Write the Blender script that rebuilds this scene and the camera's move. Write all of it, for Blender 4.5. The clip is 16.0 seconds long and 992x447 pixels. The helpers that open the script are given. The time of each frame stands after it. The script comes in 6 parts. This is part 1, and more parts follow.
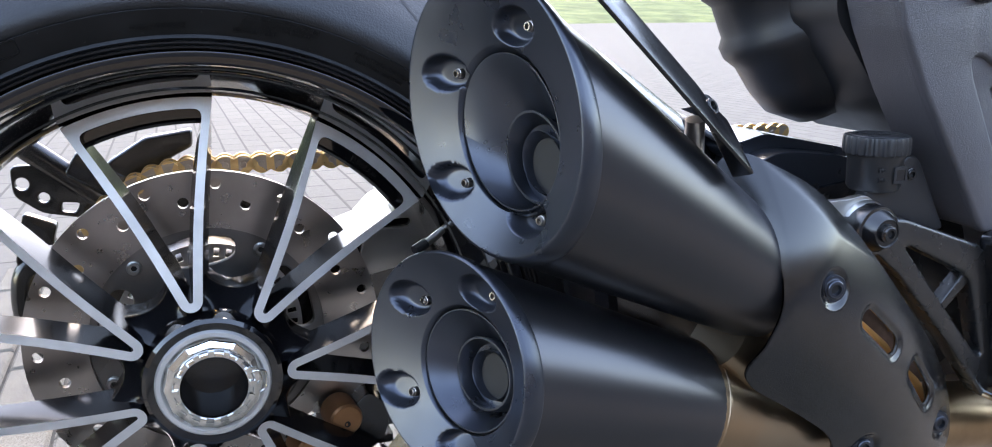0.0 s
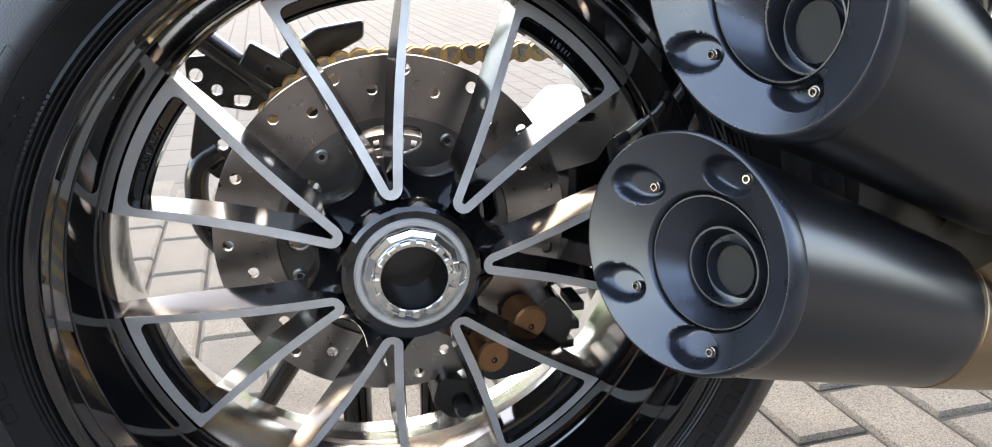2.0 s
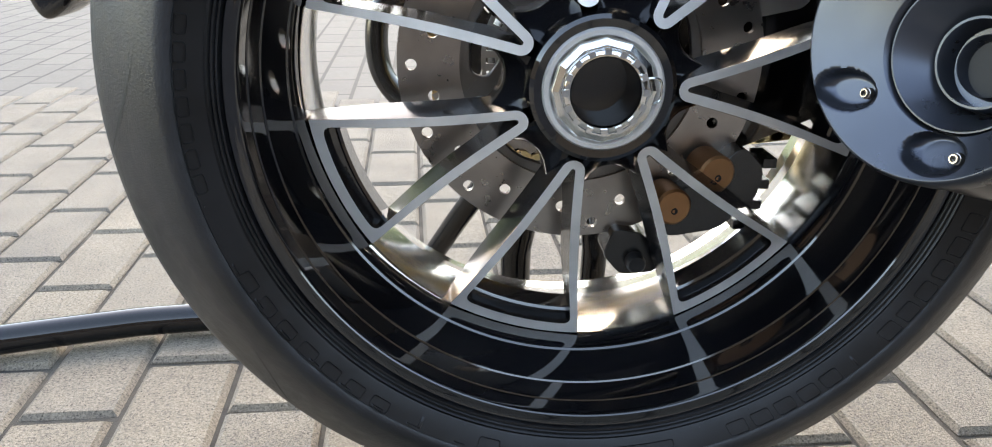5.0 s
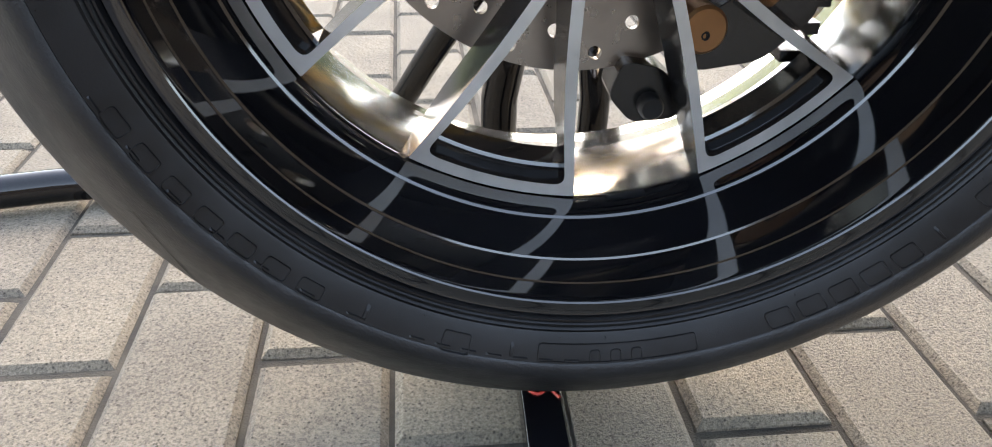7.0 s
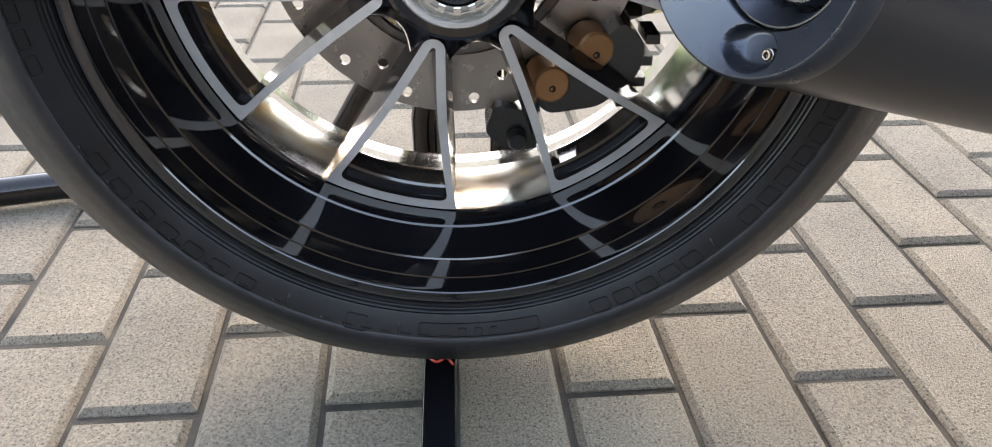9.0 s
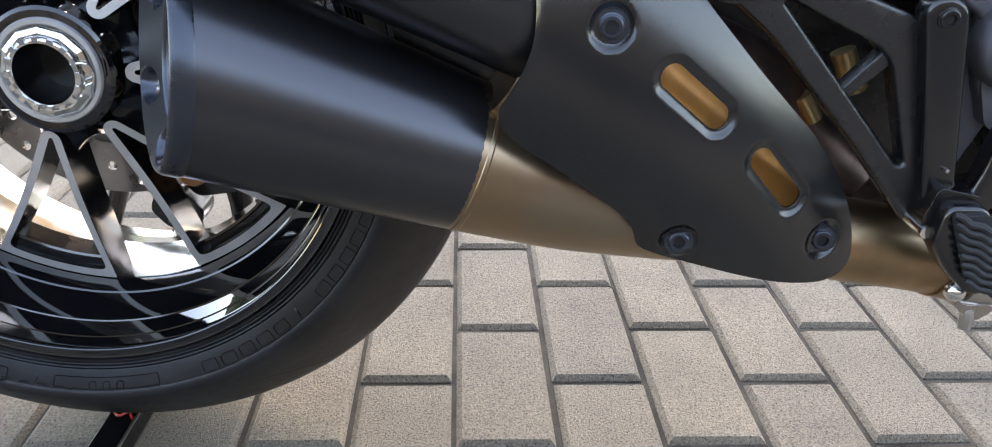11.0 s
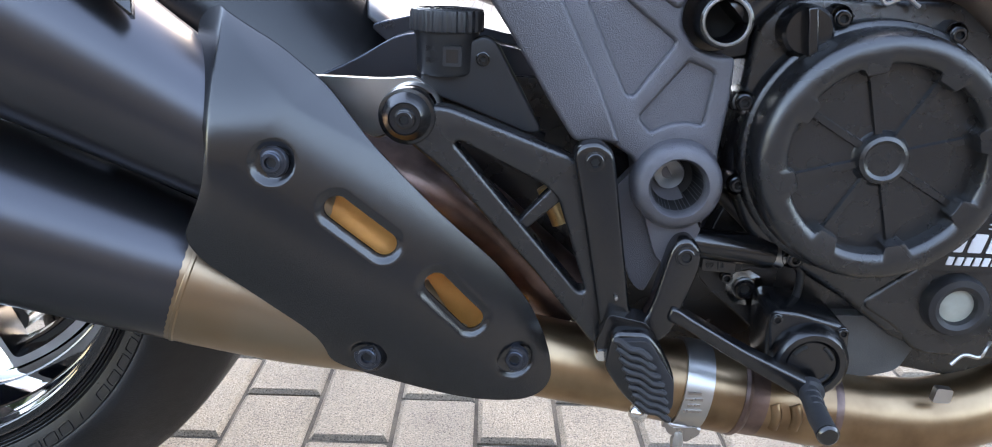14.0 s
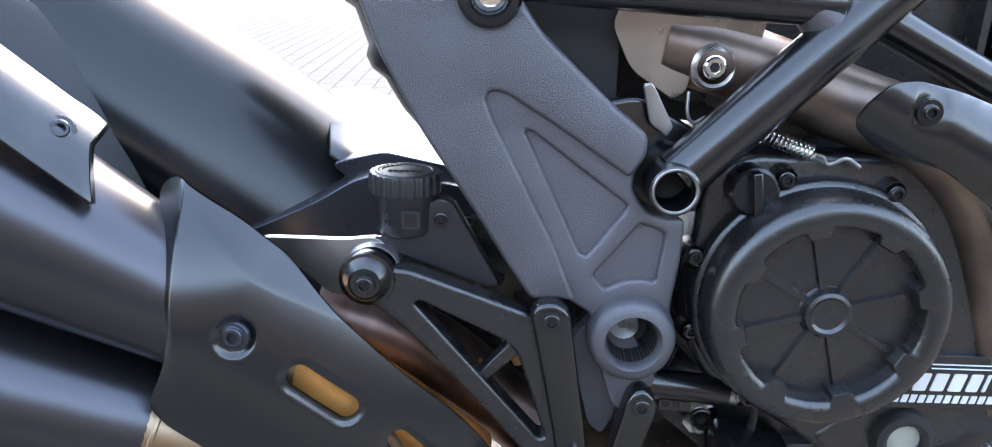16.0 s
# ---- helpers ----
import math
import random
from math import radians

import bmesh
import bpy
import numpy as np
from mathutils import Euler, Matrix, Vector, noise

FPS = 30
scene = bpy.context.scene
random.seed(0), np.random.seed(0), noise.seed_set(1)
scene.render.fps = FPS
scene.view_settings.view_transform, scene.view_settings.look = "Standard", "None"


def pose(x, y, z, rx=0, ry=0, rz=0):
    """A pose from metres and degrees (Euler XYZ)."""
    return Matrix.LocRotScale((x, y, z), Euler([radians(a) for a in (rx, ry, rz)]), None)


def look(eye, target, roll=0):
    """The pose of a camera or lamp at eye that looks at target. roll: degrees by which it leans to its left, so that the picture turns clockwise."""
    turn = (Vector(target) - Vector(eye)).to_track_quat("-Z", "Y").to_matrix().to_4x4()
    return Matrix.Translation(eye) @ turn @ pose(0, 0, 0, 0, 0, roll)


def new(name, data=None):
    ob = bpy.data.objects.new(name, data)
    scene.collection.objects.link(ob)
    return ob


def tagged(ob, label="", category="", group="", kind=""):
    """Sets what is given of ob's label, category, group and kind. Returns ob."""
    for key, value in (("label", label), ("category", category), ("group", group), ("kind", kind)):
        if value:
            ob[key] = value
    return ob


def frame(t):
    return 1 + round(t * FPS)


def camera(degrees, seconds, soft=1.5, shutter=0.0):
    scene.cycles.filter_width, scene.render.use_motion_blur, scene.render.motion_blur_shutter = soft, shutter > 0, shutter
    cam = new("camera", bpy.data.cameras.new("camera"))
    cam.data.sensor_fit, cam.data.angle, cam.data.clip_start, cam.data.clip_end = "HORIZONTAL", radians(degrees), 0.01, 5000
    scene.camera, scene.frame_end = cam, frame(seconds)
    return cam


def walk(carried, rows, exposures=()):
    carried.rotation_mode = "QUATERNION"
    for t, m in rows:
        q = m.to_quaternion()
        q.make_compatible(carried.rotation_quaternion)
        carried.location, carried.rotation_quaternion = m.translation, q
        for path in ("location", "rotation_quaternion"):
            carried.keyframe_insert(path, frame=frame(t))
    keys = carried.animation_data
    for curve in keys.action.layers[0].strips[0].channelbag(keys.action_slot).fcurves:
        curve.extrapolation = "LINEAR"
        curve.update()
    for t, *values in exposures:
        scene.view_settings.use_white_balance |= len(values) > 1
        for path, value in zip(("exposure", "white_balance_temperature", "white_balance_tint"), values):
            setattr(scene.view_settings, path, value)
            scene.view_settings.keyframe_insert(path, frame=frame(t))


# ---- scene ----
cam = camera(60.76, 16.0, soft=1.0)
EXPOSURE = [(0.0, 3.42, 8350, 17), (1.5, 3.5, 9510, 16), (3.0, 3.43, 9710, 13), (5.5, 3.42, 9570, 12), (8.0, 3.62, 10160, 15), (10.5, 3.27, 9390, 15), (13.0, 3.7, 8480, 16), (14.5, 3.66, 8560, 15), (16.0, 3.8, 8420, 14)]
PATH = [
    (0, (0.0073, -0.5813, 0.6038), (0.6432, 1.2530, 0.1234), -0.38),
    (0.5, (-0.0018, -0.5546, 0.6050), (0.6901, 1.2422, 0.0638), -0.68),
    (1, (-0.0018, -0.5303, 0.5789), (0.7023, 1.2446, -0.0161), -0.69),
    (1.5, (-0.0361, -0.5227, 0.5688), (0.5665, 1.2838, -0.0424), -0.99),
    (2, (-0.0640, -0.5272, 0.5650), (0.3673, 1.3221, -0.0628), -0.90),
    (2.5, (-0.0792, -0.5285, 0.5585), (0.2191, 1.3462, -0.0711), -0.58),
    (3, (-0.0885, -0.5368, 0.5539), (0.1207, 1.3486, -0.0800), -0.20),
    (3.2, (-0.0954, -0.5413, 0.5492), (0.0902, 1.3476, -0.0815), 0.09),
    (5.3, (-0.0952, -0.5128, 0.4554), (0.0086, 1.3387, -0.2937), 0.33),
    (5.5, (-0.0949, -0.4872, 0.4490), (0.0154, 1.3498, -0.3340), 0.27),
    (6, (-0.0792, -0.4370, 0.4219), (0.0447, 1.3666, -0.4335), 0.37),
    (6.5, (-0.0770, -0.4051, 0.4009), (0.0467, 1.3633, -0.5251), 0.55),
    (7, (-0.0761, -0.3963, 0.3934), (0.0403, 1.3424, -0.5880), 0.72),
    (7.5, (-0.0703, -0.3977, 0.4005), (0.0351, 1.3218, -0.6154), 0.86),
    (8, (-0.0579, -0.4304, 0.4306), (0.0444, 1.2791, -0.6025), 0.93),
    (8.2, (-0.0475, -0.4526, 0.4452), (0.0534, 1.2558, -0.5897), 0.89),
    (10.3, (0.1786, -0.5697, 0.5155), (0.2449, 1.1726, -0.4643), 0.49),
    (10.5, (0.2277, -0.5785, 0.5187), (0.2604, 1.1816, -0.4307), 0.69),
    (11, (0.3161, -0.5974, 0.5261), (0.3279, 1.2084, -0.3336), 1.24),
    (11.5, (0.3874, -0.6210, 0.5325), (0.3888, 1.2301, -0.2247), 1.56),
    (12, (0.4416, -0.6234, 0.5331), (0.4343, 1.2590, -0.1427), 2.03),
    (12.5, (0.4713, -0.6154, 0.5383), (0.4549, 1.2822, -0.0931), 2.15),
    (13, (0.4978, -0.6296, 0.5432), (0.4754, 1.2692, -0.0847), 2.31),
    (13.5, (0.5067, -0.6301, 0.5423), (0.4683, 1.2712, -0.0770), 2.22),
    (14, (0.5160, -0.6338, 0.5534), (0.4640, 1.2682, -0.0626), 2.07),
    (14.5, (0.5238, -0.6403, 0.5843), (0.4667, 1.2576, -0.0441), 1.93),
    (15, (0.5271, -0.6461, 0.6171), (0.4584, 1.2516, -0.0106), 1.75),
    (15.5, (0.5277, -0.6405, 0.6373), (0.4750, 1.2571, 0.0079), 1.65),
    (16, (0.5234, -0.6172, 0.6477), (0.5282, 1.2904, 0.0468), 1.65),
]
walk(cam, [(t, look(eye, target, roll)) for t, eye, target, roll in PATH], EXPOSURE)

# ---- world, sun ----
world = bpy.data.worlds.new("sky")
scene.world = world
world.use_nodes = True
wn = world.node_tree.nodes
sky = wn.new("ShaderNodeTexSky")
sky.sky_type = 'NISHITA'
sky.sun_disc = False
SUN_EL, SUN_AZ = 40.0, 8.0   # azimuth in degrees from +y towards +x
sky.sun_elevation = radians(SUN_EL)
sky.sun_rotation = radians(SUN_AZ)
sky.air_density, sky.dust_density, sky.ozone_density = 1.0, 0.6, 1.6
wn["Background"].inputs["Strength"].default_value = 0.15
world.node_tree.links.new(sky.outputs["Color"], wn["Background"].inputs["Color"])
sun = new("sun", bpy.data.lights.new("sun", 'SUN'))
sun.data.energy, sun.data.angle, sun.data.color = 0.18, radians(24.0), (1.0, 0.92, 0.8)
sun.matrix_world = look((5 * math.sin(radians(SUN_AZ)), 5 * math.cos(radians(SUN_AZ)), 5 * math.tan(radians(SUN_EL))), (0, 0, 0))


# ---- materials ----
def material(name, color, rough=0.5, metal=0.0, coat=0.0, vary=0.15, scale=8.0, bump=0.0, bscale=400.0, color2=None, stain=6.0, rvary=0.1, bdist=0.0006, spec=0.5):
    m = bpy.data.materials.new(name)
    m.use_nodes = True
    n, l = m.node_tree.nodes, m.node_tree.links
    b = n["Principled BSDF"]
    b.inputs["Metallic"].default_value = metal
    b.inputs["Coat Weight"].default_value = coat
    b.inputs["Coat Roughness"].default_value = 0.04
    b.inputs["Specular IOR Level"].default_value = spec
    tc = n.new("ShaderNodeTexCoord")
    big = n.new("ShaderNodeTexNoise")
    big.inputs["Scale"].default_value, big.inputs["Detail"].default_value = scale, 5.0
    l.new(tc.outputs["Object"], big.inputs["Vector"])
    ramp = n.new("ShaderNodeValToRGB")
    c2 = color2 or tuple(min(1.0, c * (1 + vary) + 0.01 * vary) for c in color)
    ramp.color_ramp.elements[0].position, ramp.color_ramp.elements[1].position = 0.35, 0.68
    ramp.color_ramp.elements[0].color = (*[c * (1 - vary) for c in color], 1)
    ramp.color_ramp.elements[1].color = (*c2, 1)
    l.new(big.outputs["Fac"], ramp.inputs["Fac"])
    l.new(ramp.outputs["Color"], b.inputs["Base Color"])
    rr = n.new("ShaderNodeMapRange")
    rr.inputs["To Min"].default_value, rr.inputs["To Max"].default_value = max(0.02, rough - rvary), min(1.0, rough + rvary)
    mid = n.new("ShaderNodeTexNoise")
    mid.inputs["Scale"].default_value, mid.inputs["Detail"].default_value = scale * stain, 4.0
    l.new(tc.outputs["Object"], mid.inputs["Vector"])
    l.new(mid.outputs["Fac"], rr.inputs["Value"])
    l.new(rr.outputs["Result"], b.inputs["Roughness"])
    if bump:
        fine = n.new("ShaderNodeTexNoise")
        fine.inputs["Scale"].default_value, fine.inputs["Detail"].default_value = bscale, 3.0
        l.new(tc.outputs["Object"], fine.inputs["Vector"])
        bp = n.new("ShaderNodeBump")
        bp.inputs["Strength"].default_value, bp.inputs["Distance"].default_value = bump, bdist
        l.new(fine.outputs["Fac"], bp.inputs["Height"])
        l.new(bp.outputs["Normal"], b.inputs["Normal"])
    return m


GLOSS_BLACK = material("gloss_black_paint", (0.003, 0.003, 0.0036), 0.05, coat=0.6, vary=0.2, rvary=0.015, spec=0.7)
SPOKE_BLACK = material("glossy_black_spoke_paint", (0.005, 0.005, 0.006), 0.14, vary=0.2, rvary=0.04, bump=0.1, bscale=300, bdist=0.0002, spec=0.36)
SATIN_BLACK = material("satin_black_coating", (0.0035, 0.0036, 0.0042), 0.23, vary=0.25, bump=0.08, bscale=2200, bdist=0.0002, spec=0.85, rvary=0.02)
MATT_CAN = material("matt_dark_grey_coating", (0.087, 0.087, 0.095), 0.29, metal=0.92, vary=0.06, scale=5, bump=0.03, bscale=3000, bdist=0.0001, rvary=0.015, stain=2.0)
CAP_GREY = material("dark_grey_satin_cap", (0.069, 0.077, 0.094), 0.3, metal=0.85, vary=0.1, bump=0.05, bscale=2500, bdist=0.0001)
CAST_BLACK = material("black_textured_casting", (0.100, 0.097, 0.107), 0.36, metal=0.5, vary=0.12, scale=14, bump=0.8, bscale=1500, bdist=0.0007, spec=0.9, rvary=0.05)
ENGINE_BLACK = material("matt_black_engine_paint", (0.0072, 0.0072, 0.0078), 0.27, vary=0.2, bump=0.35, bscale=1900, bdist=0.0004, spec=0.95, rvary=0.05)
PLASTIC = material("black_plastic", (0.016, 0.016, 0.0175), 0.4, vary=0.15, bump=0.2, bscale=1200, bdist=0.0003)
GREY_PLASTIC = material("smoked_grey_plastic", (0.018, 0.0185, 0.020), 0.38, vary=0.1, bump=0.15, bscale=900, bdist=0.0003)
RUBBER = material("tyre_rubber", (0.0055, 0.0055, 0.0062), 0.33, vary=0.3, scale=22, bump=0.2, bscale=1200, bdist=0.0003, spec=0.3)
TREAD = material("tyre_tread_rubber", (0.008, 0.0083, 0.0098), 0.46, vary=0.25, scale=20, bump=0.5, bscale=700, bdist=0.0006, color2=(0.014, 0.0145, 0.0165))
PEG_RUBBER = material("peg_rubber", (0.02, 0.02, 0.022), 0.6, vary=0.2, bump=0.4, bscale=900)
# near black: shade of hollows put into the colour; also small black parts and print
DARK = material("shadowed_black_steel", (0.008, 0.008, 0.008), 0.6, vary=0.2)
MACHINED = material("machined_aluminium", (0.62, 0.605, 0.58), 0.4, metal=0.6, vary=0.14, scale=24, bump=0.1, bscale=1200, bdist=0.0001)
POLISHED = material("polished_aluminium", (0.8, 0.79, 0.77), 0.14, metal=1.0, vary=0.06, scale=12, bump=0.08, bscale=600, bdist=0.0001)
BRUSHED = material("brushed_steel", (0.5, 0.49, 0.47), 0.34, metal=1.0, vary=0.12, scale=16, bump=0.12, bscale=800, bdist=0.0002)
DISC_STEEL = material("worn_disc_steel", (0.42, 0.38, 0.35), 0.3, metal=1.0, vary=0.22, scale=14, bump=0.15, bscale=500, bdist=0.0002)
CHROME = material("bright_zinc", (0.75, 0.75, 0.73), 0.12, metal=1.0, vary=0.05)
BRONZE_PIPE = material("heat_tinted_steel", (0.5, 0.41, 0.31), 0.33, metal=1.0, vary=0.3, scale=11, bump=0.12, bscale=500, bdist=0.0002, color2=(0.36, 0.25, 0.16))
HEAT_PIPE = material("heat_stained_pipe_steel", (0.31, 0.195, 0.115), 0.33, metal=1.0, vary=0.35, scale=15, bump=0.15, bscale=420, bdist=0.0002, color2=(0.50, 0.345, 0.205), stain=3.0, rvary=0.12)
WELD_TINT = material("violet_brown_weld_tint", (0.17, 0.115, 0.1), 0.38, metal=0.9, vary=0.3, scale=30, bump=0.2, bscale=600, bdist=0.0003, color2=(0.3, 0.2, 0.17))
STAND_BLACK = material("black_stand_paint", (0.004, 0.004, 0.005), 0.09, vary=0.2, rvary=0.03, spec=0.5)
SUMP_GREY = material("bare_grey_casting", (0.1, 0.1, 0.098), 0.5, metal=0.3, vary=0.2, scale=25, bump=0.5, bscale=900, bdist=0.0005)
CARRIER = material("dull_grey_carrier_steel", (0.24, 0.225, 0.215), 0.38, metal=0.95, vary=0.2, scale=20, bump=0.15, bscale=600, bdist=0.0002)
SWING_GREY = material("satin_grey_swingarm_paint", (0.05, 0.05, 0.054), 0.35, vary=0.12, bump=0.1, bscale=1500, bdist=0.0002, spec=0.6)
GUARD_BLACK = material("satin_black_mudguard_plastic", (0.0045, 0.0046, 0.0052), 0.26, vary=0.2, bump=0.06, bscale=2000, bdist=0.0002, spec=0.55, rvary=0.03)
COPPER = material("copper_bronze_caliper", (0.42, 0.2, 0.09), 0.4, metal=0.6, vary=0.15, scale=25)
GOLD = material("gold_chain_plate", (0.74, 0.54, 0.27), 0.33, metal=0.9, vary=0.2, scale=60, rvary=0.15)
ORANGE = material("heat_blued_orange_steel", (0.78, 0.33, 0.085), 0.42, metal=0.4, vary=0.15, scale=30)
RED = material("red_decal", (0.6, 0.03, 0.02), 0.4)
WHITE = material("white_print", (0.7, 0.7, 0.7), 0.5)
MILK = material("milky_glass", (0.33, 0.33, 0.28), 0.2, vary=0.15, scale=60, coat=0.5)


# ---- mesh helpers ----
def mesh_of(bm, name, mat=None, smooth=40):
    bmesh.ops.recalc_face_normals(bm, faces=bm.faces)
    me = bpy.data.meshes.new(name)
    bm.to_mesh(me)
    bm.free()
    if mat:
        me.materials.append(mat)
    for p in me.polygons:
        p.use_smooth = smooth > 0
    if 0 < smooth < 180:
        me.set_sharp_from_angle(angle=radians(smooth))
    return me


FIRST = {}    # the first mesh of each thing


def part(name, bm, mat, parent, label="", smooth=40, bevel=0.0, seg=2):
    ob = new(name, mesh_of(bm, name, mat, smooth))
    ob.parent = parent
    FIRST.setdefault(parent.name, ob)
    if bevel:
        md = ob.modifiers.new("bevel", 'BEVEL')
        md.width, md.segments, md.limit_method, md.angle_limit = bevel, seg, 'ANGLE', radians(35)
        md.harden_normals = False
    if label:
        ob["label"] = label
    return ob


def thing(name, label, category, group="", kind="", at=(0, 0, 0)):
    ob = new(name)
    ob.location = at
    ob.empty_display_size = 0.02
    return tagged(ob, label, category, group, kind)


BIKE = []     # the motorcycle's assemblies, joined under one thing at the end


def assembly(name, label, at=(0, 0, 0)):
    ob = new(name)
    ob.location = at
    ob["label"] = label
    BIKE.append(ob)
    return ob


def assemble(owner):
    """Hang each assembly under the motorcycle: its first mesh is the part, the rest are that part's pieces."""
    for holder in BIKE:
        pieces = [o for o in holder.children_recursive]
        main = FIRST[holder.name]
        name, label, at = holder.name.split(".")[0], holder["label"], holder.location.copy()
        for o in pieces:
            if o is not main:
                o.parent = main
        main.parent, main.location = owner, at
        bpy.data.objects.remove(holder)
        main.name = name
        main["label"] = label


def frame_of(direction):
    d = Vector(direction).normalized()
    up = Vector((0, 0, 1)) if abs(d.z) < 0.95 else Vector((1, 0, 0))
    a = d.cross(up).normalized()
    return d, a, a.cross(d).normalized()


def add_revolve(bm, profile, center=(0, 0, 0), axis=(0, 1, 0), seg=64, closed=False, squash=1.0):
    """profile: (radius, distance along the axis)."""
    d, a, b = frame_of(axis)
    c = Vector(center)
    rings = []
    for r, h in profile:
        if r < 1e-6:
            rings.append([bm.verts.new(c + d * h)] * seg)
        else:
            rings.append([bm.verts.new(c + d * h + (a * math.cos(k * 2 * math.pi / seg) + b * squash * math.sin(k * 2 * math.pi / seg)) * r) for k in range(seg)])
    pairs = list(zip(rings, rings[1:]))
    if closed:
        pairs.append((rings[-1], rings[0]))
    for p, q in pairs:
        for k in range(seg):
            vs = []
            for v in (p[k], p[(k + 1) % seg], q[(k + 1) % seg], q[k]):
                if v not in vs:
                    vs.append(v)
            if len(vs) > 2:
                bm.faces.new(vs)
    return bm


def revolve(profile, center=(0, 0, 0), axis=(0, 1, 0), seg=64, closed=False, squash=1.0):
    return add_revolve(bmesh.new(), profile, center, axis, seg, closed, squash)


def add_tube(bm, path, radius, seg=16, cap=True, hollow=0.0):
    """radius: one number, or one for each point."""
    pts = [Vector(p) for p in path]
    rad = radius if isinstance(radius, (list, tuple)) else [radius] * len(pts)
    rings, ref = [], None
    for i, p in enumerate(pts):
        t = (pts[min(i + 1, len(pts) - 1)] - pts[max(i - 1, 0)]).normalized()
        if ref is None:
            ref = frame_of(t)[1]
        a = (ref - t * ref.dot(t)).normalized()
        ref, b = a, t.cross(a)
        rings.append([bm.verts.new(p + (a * math.cos(2 * math.pi * k / seg) + b * math.sin(2 * math.pi * k / seg)) * rad[i]) for k in range(seg)])
    for p, q in zip(rings, rings[1:]):
        for k in range(seg):
            bm.faces.new((p[k], p[(k + 1) % seg], q[(k + 1) % seg], q[k]))
    if cap:
        bm.faces.new(rings[0])
        bm.faces.new(rings[-1])
    return bm


def tube(path, radius, seg=16, cap=True):
    return add_tube(bmesh.new(), path, radius, seg, cap)


def smooth_path(pts, n=8):
    """Catmull-Rom through the points."""
    P = [Vector(p) for p in pts]
    P = [P[0] * 2 - P[1]] + P + [P[-1] * 2 - P[-2]]
    out = []
    for i in range(1, len(P) - 2):
        for k in range(n):
            t = k / n
            a, b, c, d = P[i - 1:i + 3]
            out.append(0.5 * (2 * b + (c - a) * t + (2 * a - 5 * b + 4 * c - d) * t * t + (3 * b - a - 3 * c + d) * t ** 3))
    return out + [P[-2]]


def rounded(poly, r, n=4):
    """Rounds the corners of a closed 2D outline; r may be a list."""
    out, m = [], len(poly)
    for i, p in enumerate(poly):
        p = Vector(p)
        a, b = Vector(poly[i - 1]), Vector(poly[(i + 1) % m])
        rr = r[i] if isinstance(r, (list, tuple)) else r
        la, lb = (a - p).length, (b - p).length
        cut = min(rr, la * 0.48, lb * 0.48)
        if cut < 1e-5:
            out.append(p)
            continue
        s, e = p + (a - p) * cut / la, p + (b - p) * cut / lb
        for k in range(n + 1):
            t = k / n
            out.append(s * (1 - t) ** 2 + p * 2 * t * (1 - t) + e * t * t)
    return out


def moved_in(loop, d):
    """The loop, each corner moved by d to the left of its way round (inwards where it runs anticlockwise)."""
    out, m = [], len(loop)
    for i in range(m):
        p, a, b = Vector(loop[i][:2]), Vector(loop[i - 1][:2]), Vector(loop[(i + 1) % m][:2])
        e, f = (p - a).normalized(), (b - p).normalized()
        n = Vector((-e.y - f.y, e.x + f.x))
        n = n.normalized() if n.length > 1e-6 else Vector((-e.y, e.x))
        out.append(p + n * d / max(0.55, n.dot(Vector((-e.y, e.x)))))
    return out


def area(loop):
    return 0.5 * sum(loop[i - 1][0] * loop[i][1] - loop[i][0] * loop[i - 1][1] for i in range(len(loop)))


def add_slab(bm, outline, y0, y1, holes=(), lean=None, chamfer=0.0):
    """A plate whose outline lies in x and z, from y0 (near face) to y1. lean(x, z): what is added to y. chamfer: width of the rounded near edges."""
    loops = []
    for i, loop in enumerate([outline, *holes]):
        loop = [Vector((p[0], p[1])) for p in loop]
        if (area(loop) > 0) == (i > 0):
            loop.reverse()
        loops.append(loop)
    steps = ((0.0, 1.0),) if not chamfer else ((1.0, 0.0), (0.62, 0.1), (0.28, 0.35), (0.0, 1.0))
    rows = []
    for loop in loops:
        rows.append([[bm.verts.new((p.x, y0 + chamfer * h, p.y)) for p in (moved_in(loop, chamfer * k) if k else loop)] for k, h in steps])
        rows[-1].append([bm.verts.new((p.x, y1, p.y)) for p in loop])
    for side in (0, -1):
        edges = []
        for row in rows:
            vs = row[side]
            edges += [bm.edges.new((vs[i - 1], vs[i])) for i in range(len(vs))]
        bmesh.ops.triangle_fill(bm, edges=edges, use_beauty=True, use_dissolve=False)
    for row in rows:
        for A, B in zip(row, row[1:]):
            for k in range(len(A)):
                bm.faces.new((A[k - 1], A[k], B[k], B[k - 1]))
    if lean:
        for row in rows:
            for v in [v for r in row for v in r]:
                v.co.y += lean(v.co.x, v.co.z)
    return bm


def slab(outline, y0, y1, holes=(), lean=None, chamfer=0.0):
    return add_slab(bmesh.new(), outline, y0, y1, holes, lean, chamfer)


def box(x0, y0, z0, x1, y1, z1):
    bm = bmesh.new()
    bmesh.ops.create_cube(bm, size=1, matrix=Matrix.Translation(((x0 + x1) / 2, (y0 + y1) / 2, (z0 + z1) / 2)) @ Matrix.Diagonal((x1 - x0, y1 - y0, z1 - z0, 1)))
    return bm


